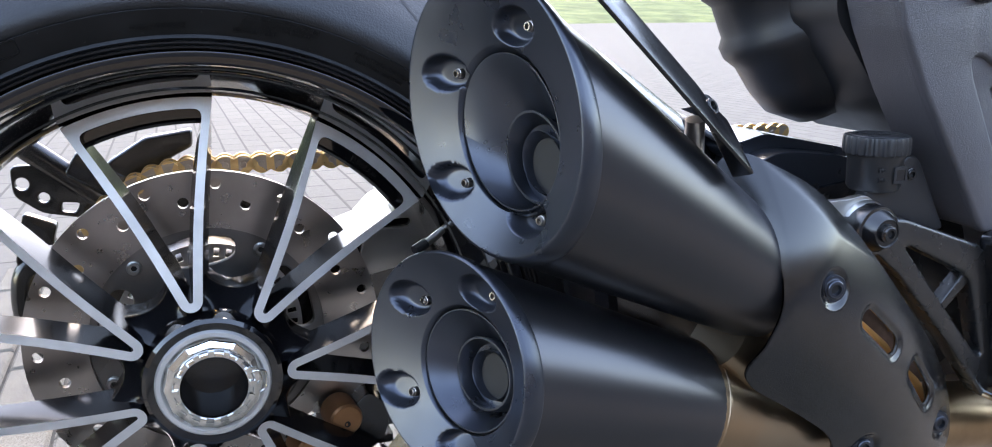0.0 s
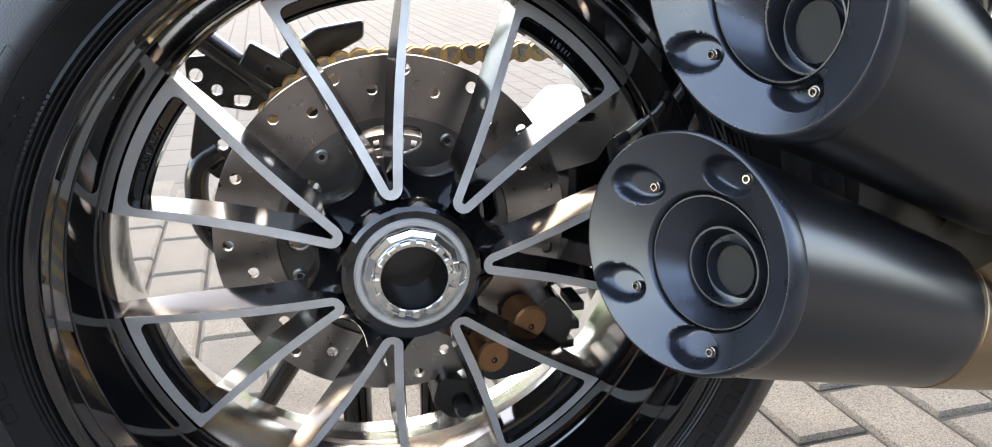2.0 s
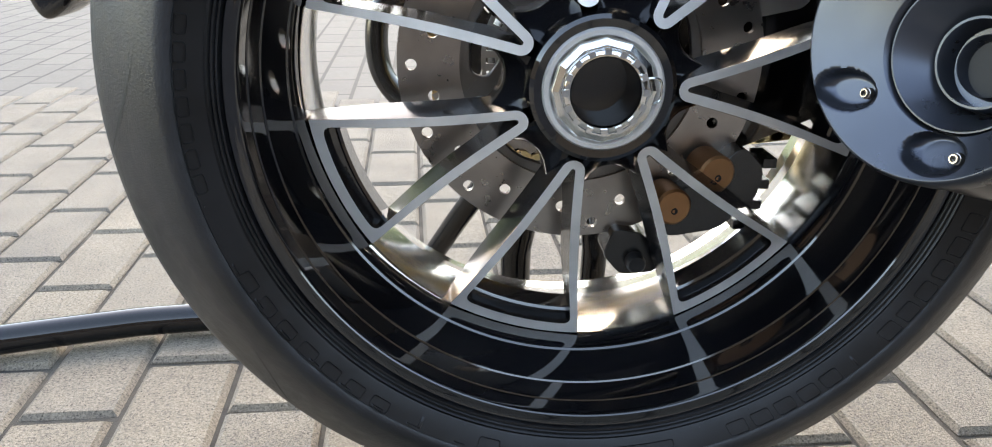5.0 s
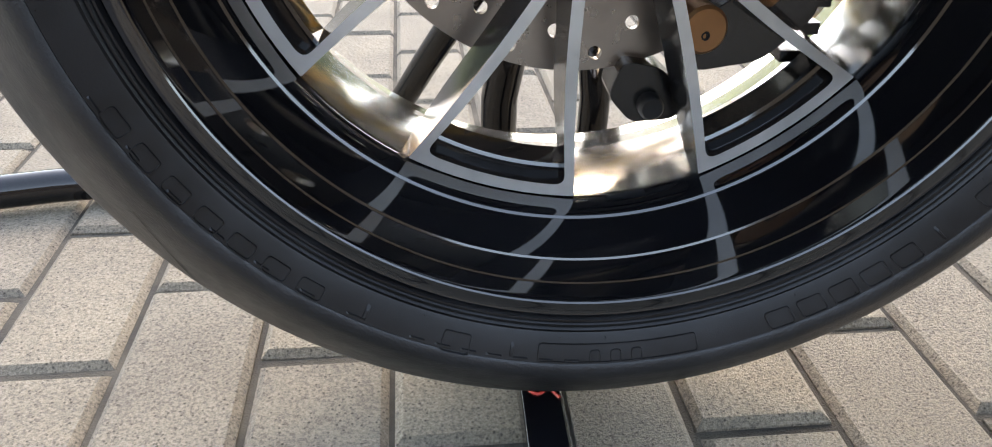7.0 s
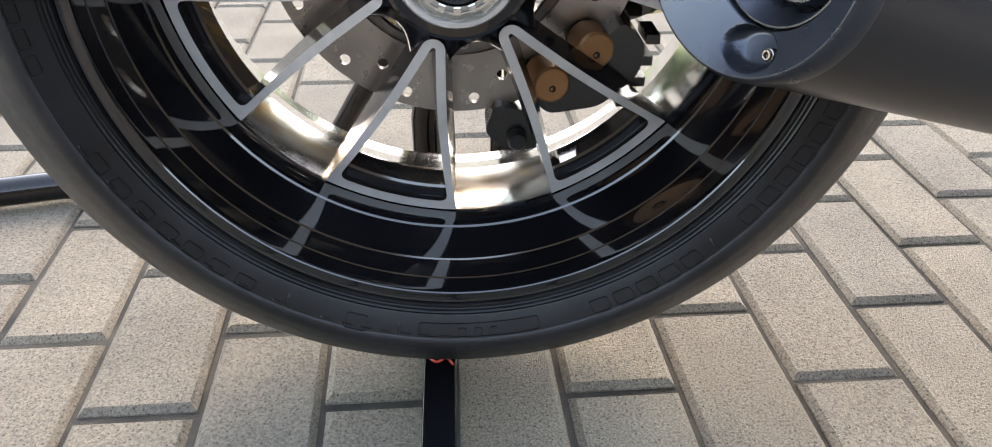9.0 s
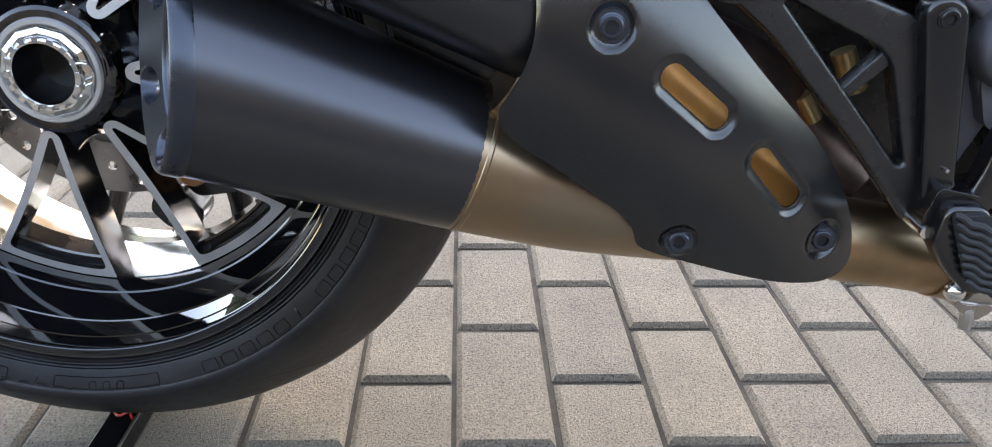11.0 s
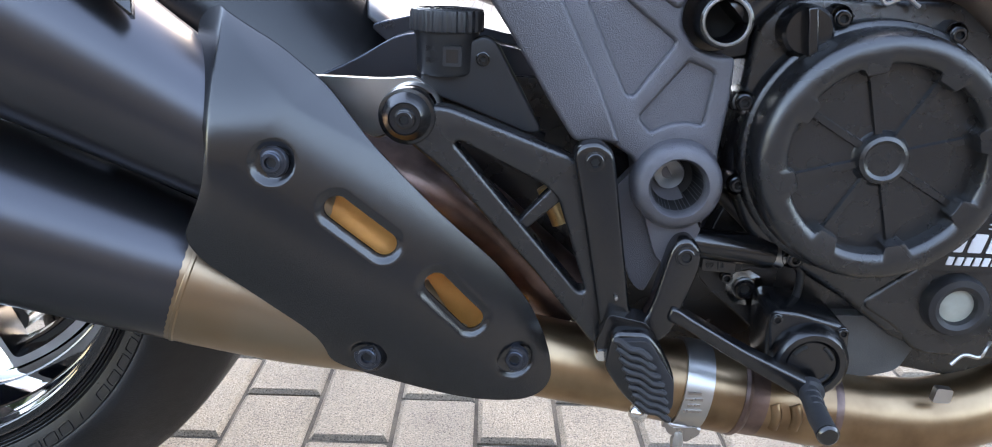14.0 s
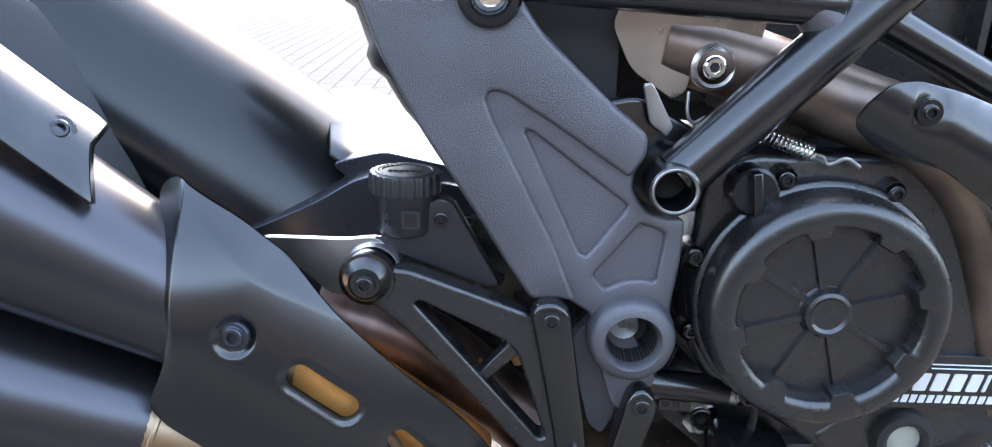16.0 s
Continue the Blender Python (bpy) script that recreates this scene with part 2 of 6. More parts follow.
def bolt(parent, at, r=0.006, axis=(0, -1, 0), h=0.005, mat=None, name="bolt", washer=0.0):
    """A socket-head bolt whose head stands h proud of its seat, with a hexagon recess."""
    mat = mat or SATIN_BLACK
    ob = part(name, revolve([(0.0, h * 0.3), (r * 0.46, h * 0.3), (r * 0.50, h), (r * 0.74, h), (r * 0.82, h * 0.86), (r * 0.85, h * 0.5), (r * 0.97, h * 0.42), (r, h * 0.25), (r, -0.002)], at, axis, 28), mat, parent, smooth=30)
    d, a, b = frame_of(axis)
    bm = bmesh.new()
    hexa = [Vector(at) + d * (h * 0.35) + (a * math.cos(k * math.pi / 3) + b * math.sin(k * math.pi / 3)) * r * 0.42 for k in range(6)]
    bm.faces.new([bm.verts.new(p) for p in hexa])
    # flat near-black hexagon paints the shade of the recess
    part("hex_recess", bm, DARK, ob, smooth=0)
    if washer:
        part("washer", revolve([(r * 0.9, 0.0012), (washer * 0.93, 0.0012), (washer, 0.0), (washer, -0.002)], at, axis, 28), mat, ob, smooth=30)
    return ob


HUB = 0.359          # height of the rear axle


def grid_plate(outline, lean, step=0.008, holes=(), y=0.0):
    """A curved sheet over an outline in x and z; lean(x, z) gives its y."""
    bm = bmesh.new()
    edges = []
    for loop in [outline, *holes]:
        vs = [bm.verts.new((p[0], y, p[1])) for p in loop]
        edges += [bm.edges.new((vs[i - 1], vs[i])) for i in range(len(vs))]
    bmesh.ops.triangle_fill(bm, edges=edges, use_beauty=True)
    for axis in (0, 2):
        lo, hi = min(v.co[axis] for v in bm.verts), max(v.co[axis] for v in bm.verts)
        for k in range(1, int((hi - lo) / step) + 1):
            co, no = [0, 0, 0], [0, 0, 0]
            co[axis], no[axis] = lo + k * step, 1
            bmesh.ops.bisect_plane(bm, geom=bm.verts[:] + bm.edges[:] + bm.faces[:], dist=1e-5, plane_co=co, plane_no=no)
    for v in bm.verts:
        v.co.y = lean(v.co.x, v.co.z)
    return bm


def sheet(name, bm, mat, parent, thick, label="", inward=1.0, bevel=0.0):
    ob = part(name, bm, mat, parent, label, smooth=60)
    if ob.data.polygons and sum(p.normal.y * p.area for p in ob.data.polygons) > 0:
        ob.data.flip_normals()
    md = ob.modifiers.new("thickness", 'SOLIDIFY')
    md.thickness, md.offset = thick, -1.0 * inward
    if bevel:
        mb = ob.modifiers.new("bevel", 'BEVEL')
        mb.width, mb.segments, mb.limit_method, mb.angle_limit = bevel, 2, 'ANGLE', radians(50)
    return ob


def curved_sheet(name, bm, fn, mat, parent, thick, label=""):
    """A bent plate whose near face is y = fn(x, z), shaded by the true slope of fn."""
    near = list(bm.verts)
    back = {v: bm.verts.new(v.co + Vector((0, thick, 0))) for v in near}
    faces = list(bm.faces)
    rim = [e for e in bm.edges if len(e.link_faces) == 1]
    for f in faces:
        bm.faces.new([back[v] for v in reversed(f.verts)])
    for e in rim:
        a, b = e.verts
        bm.faces.new((a, b, back[b], back[a]))
    bm.verts.index_update()
    count = len(near)
    ob = part(name, bm, mat, parent, label, smooth=180)
    me, h = ob.data, 0.0005
    normals = []
    for v in me.vertices:
        x, z = v.co.x, v.co.z
        n = Vector(((fn(x + h, z) - fn(x - h, z)) / (2 * h), -1.0, (fn(x, z + h) - fn(x, z - h)) / (2 * h))).normalized()
        normals.append(n if v.index < count else -n)
    me.normals_split_custom_set_from_vertices(normals)
    return ob


def text_points(body, size, extrude=0.0):
    """Vertices and faces of a line of writing in the built-in font, from x = 0, in its own plane."""
    cu = bpy.data.curves.new("writing", 'FONT')
    cu.body, cu.size, cu.extrude, cu.resolution_u = body, size, extrude, 2
    ob = bpy.data.objects.new("writing", cu)
    scene.collection.objects.link(ob)
    me = bpy.data.meshes.new_from_object(ob.evaluated_get(bpy.context.evaluated_depsgraph_get()))
    vs, fs = [tuple(v.co) for v in me.vertices], [tuple(p.vertices) for p in me.polygons]
    bpy.data.objects.remove(ob)
    bpy.data.curves.remove(cu)
    bpy.data.meshes.remove(me)
    return vs, fs


def writing(name, body, size, place, mat, parent, extrude=0.0006):
    """place maps (x, y, z) of the written line into the thing."""
    vs, fs = text_points(body, size, extrude)
    bm = bmesh.new()
    got = [bm.verts.new(place(*v)) for v in vs]
    for f in fs:
        try:
            bm.faces.new([got[i] for i in f])
        except ValueError:
            pass
    return part(name, bm, mat, parent, smooth=0)


def slot(x0, z0, x1, z1, r, n=8):
    a = math.atan2(z1 - z0, x1 - x0)
    return [Vector((x1 + r * math.cos(a - math.pi / 2 + math.pi * k / n), z1 + r * math.sin(a - math.pi / 2 + math.pi * k / n))) for k in range(n + 1)] + \
           [Vector((x0 + r * math.cos(a + math.pi / 2 + math.pi * k / n), z0 + r * math.sin(a + math.pi / 2 + math.pi * k / n))) for k in range(n + 1)]


def circle(x, z, r, n=24):
    return [Vector((x + r * math.cos(2 * math.pi * k / n), z + r * math.sin(2 * math.pi * k / n))) for k in range(n)]


# ---- rear wheel ----
wheel = assembly("rear_wheel", "motorcycle rear wheel with black and machined V spokes and wide tyre", at=(0, 0, HUB))
FACE = 0.036
rim_prof = [(0.2195, -0.02), (0.2245, -0.0335), (0.2254, -0.0358), (0.2250, -0.0370), (0.2242, -0.0374), (0.2234, -0.0372), (0.2222, -0.0370), (0.2202, -0.0370), (0.2186, -0.0372), (0.2176, -0.0371), (0.2168, -0.0364), (0.2162, -0.0350), (0.2158, -0.0326), (0.2140, -0.0236), (0.2131, -0.0232), (0.2100, -0.0064), (0.2089, -0.0058),
            (0.1990, 0.0208), (0.1976, 0.0218), (0.1925, 0.0345), (0.1925, 0.039)]
part("rim_front", revolve(rim_prof, seg=180), GLOSS_BLACK, wheel, "gloss black outer rim barrel", smooth=22)
part("rim_barrel", revolve([(0.1925, 0.039), (0.1905, 0.06), (0.191, 0.1), (0.1975, 0.125), (0.2005, 0.128), (0.203, 0.15), (0.214, 0.168), (0.2255, 0.178), (0.2245, 0.17), (0.218, 0.16)], seg=180), POLISHED, wheel, "polished aluminium inner rim barrel", smooth=12)
SIDE = [(0.2215, -0.026), (0.2256, -0.0355), (0.2266, -0.0388), (0.2276, -0.0391), (0.2282, -0.0378), (0.2294, -0.0393), (0.2304, -0.0393), (0.231, -0.038), (0.2325, -0.0398), (0.2345, -0.0388), (0.2365, -0.0402), (0.247, -0.0455), (0.2492, -0.0466)]
SHOULDER = [(0.2492, -0.0466), (0.2498, -0.0460), (0.2507, -0.0470), (0.2545, -0.0477), (0.2585, -0.0468), (0.2607, -0.0455), (0.2692, -0.0400), (0.2785, -0.0315), (0.2880, -0.0215), (0.2980, -0.0112), (0.3070, -0.0010), (0.3118, 0.0055), (0.3136, 0.012), (0.3146, 0.022), (0.3151, 0.04), (0.3153, 0.07)]
YC = 0.07


def mirrored(p):
    return [(r, 2 * YC - y) for r, y in reversed(p)]


part("sidewall", revolve(SIDE, seg=180), RUBBER, wheel, "black tyre sidewall with moulded lettering", smooth=32)
part("far_sidewall", revolve(mirrored(SIDE), seg=120), RUBBER, wheel, smooth=60)
part("tread", revolve(SHOULDER + mirrored(SHOULDER)[1:], seg=180), TREAD, wheel, "worn grey-black tyre tread", smooth=60)
SKIN = SIDE + SHOULDER[1:]


def tyre_y(r):
    for (r0, y0), (r1, y1) in zip(SKIN, SKIN[1:]):
        if r0 <= r <= r1:
            return y0 + (y1 - y0) * (r - r0) / (r1 - r0)
    return SKIN[-1][1]


def on_tyre(r, a, proud=0.0004):
    return Vector((r * math.cos(a), tyre_y(r) - proud, r * math.sin(a)))


def tyre_text(body, r, angle, size, flip=False):
    """Writing along the sidewall, centred on the angle; its feet towards the hub unless flipped."""
    vs, fs = text_points(body, size, 0.0005)
    wide = max(v[0] for v in vs)
    bm = bmesh.new()
    got = []
    for x, y, z in vs:
        s = -1 if flip else 1
        a = angle - s * (x - wide / 2) / r
        got.append(bm.verts.new(on_tyre(r + s * y, a, 0.0004 + z)))
    for f in fs:
        try:
            bm.faces.new([got[i] for i in f])
        except ValueError:
            pass
    part("lettering", bm, RUBBER, wheel, smooth=0)


def tyre_bar(r0, r1, a0, a1, proud=0.0005, mat=None, name="moulded_mark", n=6):
    bm = bmesh.new()
    rows = [[bm.verts.new(on_tyre(r0 + (r1 - r0) * j / 3, a0 + (a1 - a0) * k / n, proud if 0 < k < n and 0 < j < 3 else -0.0003)) for k in range(n + 1)] for j in range(4)]
    for A, B in zip(rows, rows[1:]):
        for k in range(n):
            bm.faces.new((A[k], A[k + 1], B[k + 1], B[k]))
    part(name, bm, mat or RUBBER, wheel, smooth=0)


def tyre_frame(r0, r1, a0, a1, wide=0.0010, proud=0.0010, slant=0.0, name="moulded_mark", mat=None):
    """A raised outline on the sidewall."""
    ra = 0.5 * (r0 + r1)
    loop = rounded([(a0 * ra, r0), (a1 * ra, r0), (a1 * ra + slant, r1), (a0 * ra + slant, r1)], min(0.0022, (r1 - r0) * 0.35), 3)
    fine = []
    for p, q in zip(loop, loop[1:] + loop[:1]):
        m = max(1, int((Vector(q) - Vector(p)).length / 0.004))
        fine += [Vector(p).lerp(Vector(q), k / m) for k in range(m)]
    c = sum(fine, Vector((0, 0))) / len(fine)
    bm = bmesh.new()
    rings = []
    for k, h in ((0.0, -0.0003), (0.25, proud), (0.75, proud), (1.0, -0.0003)):
        ring = []
        for p in fine:
            d = p - c
            g = Vector((d.x * max(0.0, 1 - wide * k / max(1e-6, abs(a1 - a0) * ra / 2)), d.y * max(0.0, 1 - wide * k / ((r1 - r0) / 2))))
            ring.append(bm.verts.new(on_tyre(c.y + g.y, (c.x + g.x) / ra, h)))
        rings.append(ring)
    for A, B in zip(rings, rings[1:]):
        for k in range(len(fine)):
            bm.faces.new((A[k], A[(k + 1) % len(fine)], B[(k + 1) % len(fine)], B[k]))
    part(name, bm, mat or RUBBER, wheel, smooth=30)


for k in range(14):                                      # small raised writing by the rim
    tyre_bar(0.2325, 0.2350, radians(144.6 + 0.85 * k), radians(145.1 + 0.85 * k), 0.0008, n=2)
tyre_text("MADE IN GERMANY", 0.2385, radians(93), 0.0035)
tyre_text("MAX. LOAD 475 kg (1047 lbs)", 0.2455, radians(76.5), 0.0036)
tyre_text("AT 290 kPa (42 P.S.I.) COLD", 0.2415, radians(77), 0.0036)
tyre_text("LOAD RANGE B", 0.2375, radians(80), 0.0036)
tyre_text("PLIES: TREAD: 1 RAYON", 0.2425, radians(61), 0.0036)
tyre_text("SIDEWALL: 1 RAYON", 0.2385, radians(61), 0.0036)
for k in range(5):                                       # outlined marks of the tyre's name
    tyre_frame(0.2400, 0.2492, radians(291.6 + 4.1 * k), radians(294.9 + 4.1 * k), wide=0.0010, proud=0.0008, slant=0.0012)
    tyre_frame(0.2405, 0.2495, radians(110.5 + 3.9 * k), radians(113.6 + 3.9 * k), slant=-0.0012)
    # engraved shoulder marks, their shade put in as near-black outlines
    tyre_frame(0.2522, 0.2615, radians(142.2 + 4.65 * k), radians(145.6 + 4.65 * k), wide=0.0009, proud=0.0003, slant=-0.003, mat=DARK)
for k in range(6):
    tyre_frame(0.2400, 0.2492, radians(319.5 + 4.0 * k), radians(322.7 + 4.0 * k), wide=0.0010, proud=0.0008, slant=0.0012)
for k in range(7):
    tyre_bar(0.2395, 0.2435, radians(146.4 + 2.55 * k), radians(146.8 + 2.55 * k), 0.0009)
    tyre_bar(0.2425, 0.2437, radians(147.4 + 2.55 * k), radians(148.4 + 2.55 * k), 0.0009)
    tyre_frame(0.2425, 0.2490, radians(168 + 3.6 * k), radians(170.8 + 3.6 * k), wide=0.0006)
    tyre_frame(0.2415, 0.2490, radians(205 + 4.6 * k), radians(208.2 + 4.6 * k), wide=0.0006)
    tyre_bar(0.2468, 0.2482, radians(203 + 6 * k), radians(205.2 + 6 * k), 0.0009)
    tyre_bar(0.2470, 0.2482, radians(247 + 3.2 * k), radians(249.2 + 3.2 * k), 0.0009)
tyre_frame(0.2395, 0.2488, radians(263), radians(283), 0.0008, 0.0009, name="moulded_panel")
for k in range(3):
    tyre_frame(0.2425, 0.2485, radians(269.5 + 2.6 * k), radians(270.9 + 2.6 * k), 0.0005, 0.0008)
tyre_frame(0.2400, 0.2505, radians(251), radians(254.6), 0.0005)
tyre_bar(0.2395, 0.2488, radians(259.5), radians(260.0), 0.0006)
tyre_bar(0.2395, 0.2488, radians(314.0), radians(314.4), 0.0009)
tyre_bar(0.2395, 0.2500, radians(241), radians(241.6), 0.0009)
for k in range(46):                                      # vent whiskers left by the mould
    a = radians(7.8 * k + random.uniform(-2, 2))
    r = random.choice((0.2365, 0.2475, 0.2485))
    bm = bmesh.new()
    p = on_tyre(r, a, 0.0)
    add_tube(bm, [p, p + Vector((random.uniform(-.0006, .0006), -0.0012, random.uniform(-.0006, .0006)))], [0.00035, 0.00015], 5)
    part("moulding_whisker", bm, RUBBER, wheel)
for k in range(9):                                       # curved tread grooves: flat strips with the groove's shade in their colour
    a0 = radians(40 * k + 12)
    bm = bmesh.new()
    L, Rr = [], []
    for j in range(13):
        t = j / 12
        r = 0.272 + 0.038 * t
        a = a0 + 0.27 * t ** 0.6
        w = 0.0016 * math.sin(math.pi * min(1.0, t * 1.02 + 0.02)) + 0.0002
        L.append(bm.verts.new(on_tyre(r, a - w / r, 0.0003)))
        Rr.append(bm.verts.new(on_tyre(r, a + w / r, 0.0003)))
    for j in range(12):
        bm.faces.new((L[j], L[j + 1], Rr[j + 1], Rr[j]))
    part("tread_groove", bm, DARK, wheel, smooth=0)

TIP_R, RIM_R = 0.0500, 0.1915


def v_loop(inset, cr):
    """Outline of one V of spokes, tip towards the hub; x along the radius."""
    half = radians(14.8)
    tr = 0.0078 - inset
    tip = TIP_R + 0.0078
    R = RIM_R - inset * 1.25
    a1 = half - inset / 0.175
    hi = Vector((R * math.cos(a1), R * math.sin(a1)))
    lo = Vector((hi.x, -hi.y))
    slope = math.atan2(hi.y - tr, hi.x - tip)
    out = []
    for k in range(9):
        a = math.pi / 2 + slope + (math.pi - 2 * slope) * k / 8
        out.append(Vector((tip + tr * math.cos(a), tr * math.sin(a))))
    arc = [Vector((R * math.cos(-a1 + 2 * a1 * k / 10), R * math.sin(-a1 + 2 * a1 * k / 10))) for k in range(11)]

    def fillet(p, a, b):
        s, e = p + (a - p).normalized() * cr, p + (b - p).normalized() * cr
        return [s * (1 - t) ** 2 + p * 2 * t * (1 - t) + e * t * t for t in (0, 0.25, 0.5, 0.75, 1)]
    c1, c2 = fillet(lo, out[-1], arc[1]), fillet(hi, arc[-2], out[0])
    bow = 0.0022

    def side(a, b, s):
        return [a.lerp(b, k / 7) + Vector((0, s * bow * math.sin(math.pi * k / 7))) for k in range(1, 7)]
    return out + side(out[-1], c1[0], 1) + c1 + arc[1:-1] + c2 + side(c2[-1], out[0], -1)


def face_y(r):
    return FACE * (r - TIP_R) / (RIM_R - TIP_R)


def spoke_v(angle):
    O, I = v_loop(0.0, 0.001), v_loop(0.0062, 0.0065)
    rot = Matrix.Rotation(-angle, 3, 'Y')

    def pt(p, dy):
        return rot @ Vector((p.x, face_y(p.x) + dy, p.y))
    n = len(O)
    bm = bmesh.new()
    fo = [bm.verts.new(pt(p, 0)) for p in O]
    fi = [bm.verts.new(pt(p, 0)) for p in I]
    for k in range(n):
        bm.faces.new((fo[k], fo[(k + 1) % n], fi[(k + 1) % n], fi[k]))
    part("machined_face", bm, MACHINED, wheel, "machined bare aluminium spoke face")
    bm = bmesh.new()
    O1 = [p + (p - Vector((0.13, 0))).normalized() * 0.0004 for p in O]
    O2 = [p + Vector((0, max(-1.0, min(1.0, p.y / 0.004)) * 0.0045 * max(0.0, min(1.0, (0.186 - p.x) / 0.045)))) for p in O]
    C = Vector((0.15, 0.0))
    I2 = [p + Vector((0.004 if p.x < 0.08 else 0.0, -max(-1.0, min(1.0, p.y / 0.004)) * 0.0025 * max(0.0, min(1.0, (0.18 - p.x) / 0.05)))) for p in I]
    rings = [[bm.verts.new(pt(p, 0.0)) for p in O], [bm.verts.new(pt(p, 0.0012)) for p in O1], [bm.verts.new(pt(p, 0.030)) for p in O2],
             [bm.verts.new(pt(p, 0.030)) for p in I2], [bm.verts.new(pt(p, 0.0012)) for p in I], [bm.verts.new(pt(p, 0.0)) for p in I]]
    for A, B in zip(rings, rings[1:]):
        for k in range(n):
            bm.faces.new((A[k], A[(k + 1) % n], B[(k + 1) % n], B[k]))
    part("spoke", bm, SPOKE_BLACK, wheel, "gloss black cast spoke pair", smooth=35)
    bm = bmesh.new()
    span = [radians(-12.7 + 25.4 * k / 12) for k in range(13)]
    rows = [[bm.verts.new(rot @ Vector((r * math.cos(a), face_y(r) + dy, r * math.sin(a)))) for a in span] for r, dy in ((0.185, 0.003), (0.1835, 0.0065), (0.1765, 0.0075), (0.175, 0.006), (0.173, 0.0075), (0.1725, 0.03))]
    for A, B in zip(rows, rows[1:]):
        for k in range(12):
            bm.faces.new((A[k], A[k + 1], B[k + 1], B[k]))
    pad = part("recessed_pad", bm, GLOSS_BLACK, wheel)
    return rot, pad


PHASE = radians(-2.6)
PAD_TEXT = {5: "FOR TUBELESS", 4: "DOT T", 3: "CAST ALLOY", 1: "TUBELESS"}
for k in range(7):
    rot, pad = spoke_v(PHASE + 2 * math.pi * k / 7)
    if k in PAD_TEXT:
        low = k in (4, 5)
        vs, fs = text_points(PAD_TEXT[k], 0.0058, 0.0005)
        wide = max(v[0] for v in vs)
        bm = bmesh.new()
        got = []
        for x, y, z in vs:
            s = 1 if not low else -1
            r = (0.1778 if s > 0 else 0.1822) + s * y
            a = -s * (x - wide / 2) / 0.18
            got.append(bm.verts.new(rot @ Vector((r * math.cos(a), face_y(r) + 0.0066 - z, r * math.sin(a)))))
        for f in fs:
            bm.faces.new([got[i] for i in f])
        part("cast_lettering", bm, GLOSS_BLACK, pad, smooth=0)
for k in range(7):                                       # scooped webs between hub and spokes
    a = PHASE + 2 * math.pi * (k + 0.5) / 7
    bm = bmesh.new()
    rows = []
    for f, back in ((0.0, 0.0), (0.2, 0.0), (0.4, 0.0), (0.6, 0.0), (0.8, 0.0), (0.93, 0.0006), (0.98, 0.0025), (1.0, 0.007), (1.0, 0.026)):
        row = []
        for m in range(17):
            e = -1 + 2 * m / 16
            q = a + 0.34 * e
            r = 0.0455 + f * (0.0145 + 0.022 * abs(e) ** 2.4)
            y = 0.005 + 0.011 * f + 0.007 * math.sin(math.pi * min(1, f * 1.15) / 2) * (1 - e * e) + back
            row.append(bm.verts.new((r * math.cos(q), y, r * math.sin(q))))
        rows.append(row)
    for A, B in zip(rows, rows[1:]):
        for m in range(16):
            bm.faces.new((A[m], A[m + 1], B[m + 1], B[m]))
    part("hub_web", bm, SPOKE_BLACK, wheel, smooth=60)
part("hub", revolve([(0.0375, -0.004), (0.0385, -0.0085), (0.0435, -0.0092), (0.0462, -0.0075), (0.0468, -0.003), (0.0475, 0.004), (0.0485, 0.012), (0.054, 0.024), (0.056, 0.034), (0.048, 0.052), (0.044, 0.082), (0.02, 0.085)], seg=90), GLOSS_BLACK, wheel, "gloss black wheel hub")
part("hub_ring", revolve([(0.0325, 0.0), (0.0332, -0.0098), (0.0345, -0.0112), (0.0372, -0.0112), (0.0384, -0.0098), (0.0386, -0.004)], seg=90), MACHINED, wheel, "machined aluminium hub ring")
nut = part("axle_nut", revolve([(0.0336, -0.004), (0.0336, -0.0105), (0.0322, -0.0125), (0.0285, -0.0142), (0.0268, -0.0142), (0.0262, -0.012)], seg=12), CHROME, wheel, "bright zinc twelve-sided axle nut", smooth=0)
part("nut_collar", revolve([(0.0268, -0.0125), (0.0262, -0.0165), (0.0252, -0.0175), (0.0222, -0.0178), (0.0212, -0.0165), (0.0208, 0.005)], seg=60), CHROME, nut)
for k in range(16):                                      # castellations
    a = 2 * math.pi * k / 16
    bm = box(0.0232, -0.0195, -0.0021, 0.0268, -0.0165, 0.0021)
    bmesh.ops.rotate(bm, verts=bm.verts, cent=(0, 0, 0), matrix=Matrix.Rotation(a, 3, 'Y'))
    part("castellation", bm, CHROME, nut, smooth=0)
part("axle_bore", revolve([(0.0212, -0.016), (0.0206, -0.004), (0.0202, 0.02), (0.0, 0.022)], seg=48), SATIN_BLACK, wheel, "dark hollow axle")
part("locking_clip", tube(smooth_path([(0.021, -0.0185, 0.008), (0.029, -0.0185, 0.009), (0.034, -0.0165, 0.006), (0.034, -0.0165, -0.004), (0.029, -0.0185, -0.007)], 5), 0.0008, 8), CHROME, wheel)
valve = part("valve_stem", tube([(0.185, 0.034, 0.098), (0.178, 0.031, 0.085), (0.168, 0.027, 0.079), (0.160, 0.023, 0.076)], [0.0028, 0.0028, 0.0033, 0.003], 14), BRUSHED, wheel, "metal tyre valve with black cap")
part("valve_cap", tube([(0.160, 0.023, 0.076), (0.150, 0.0185, 0.0725)], [0.0042, 0.0038], 14), PLASTIC, valve)

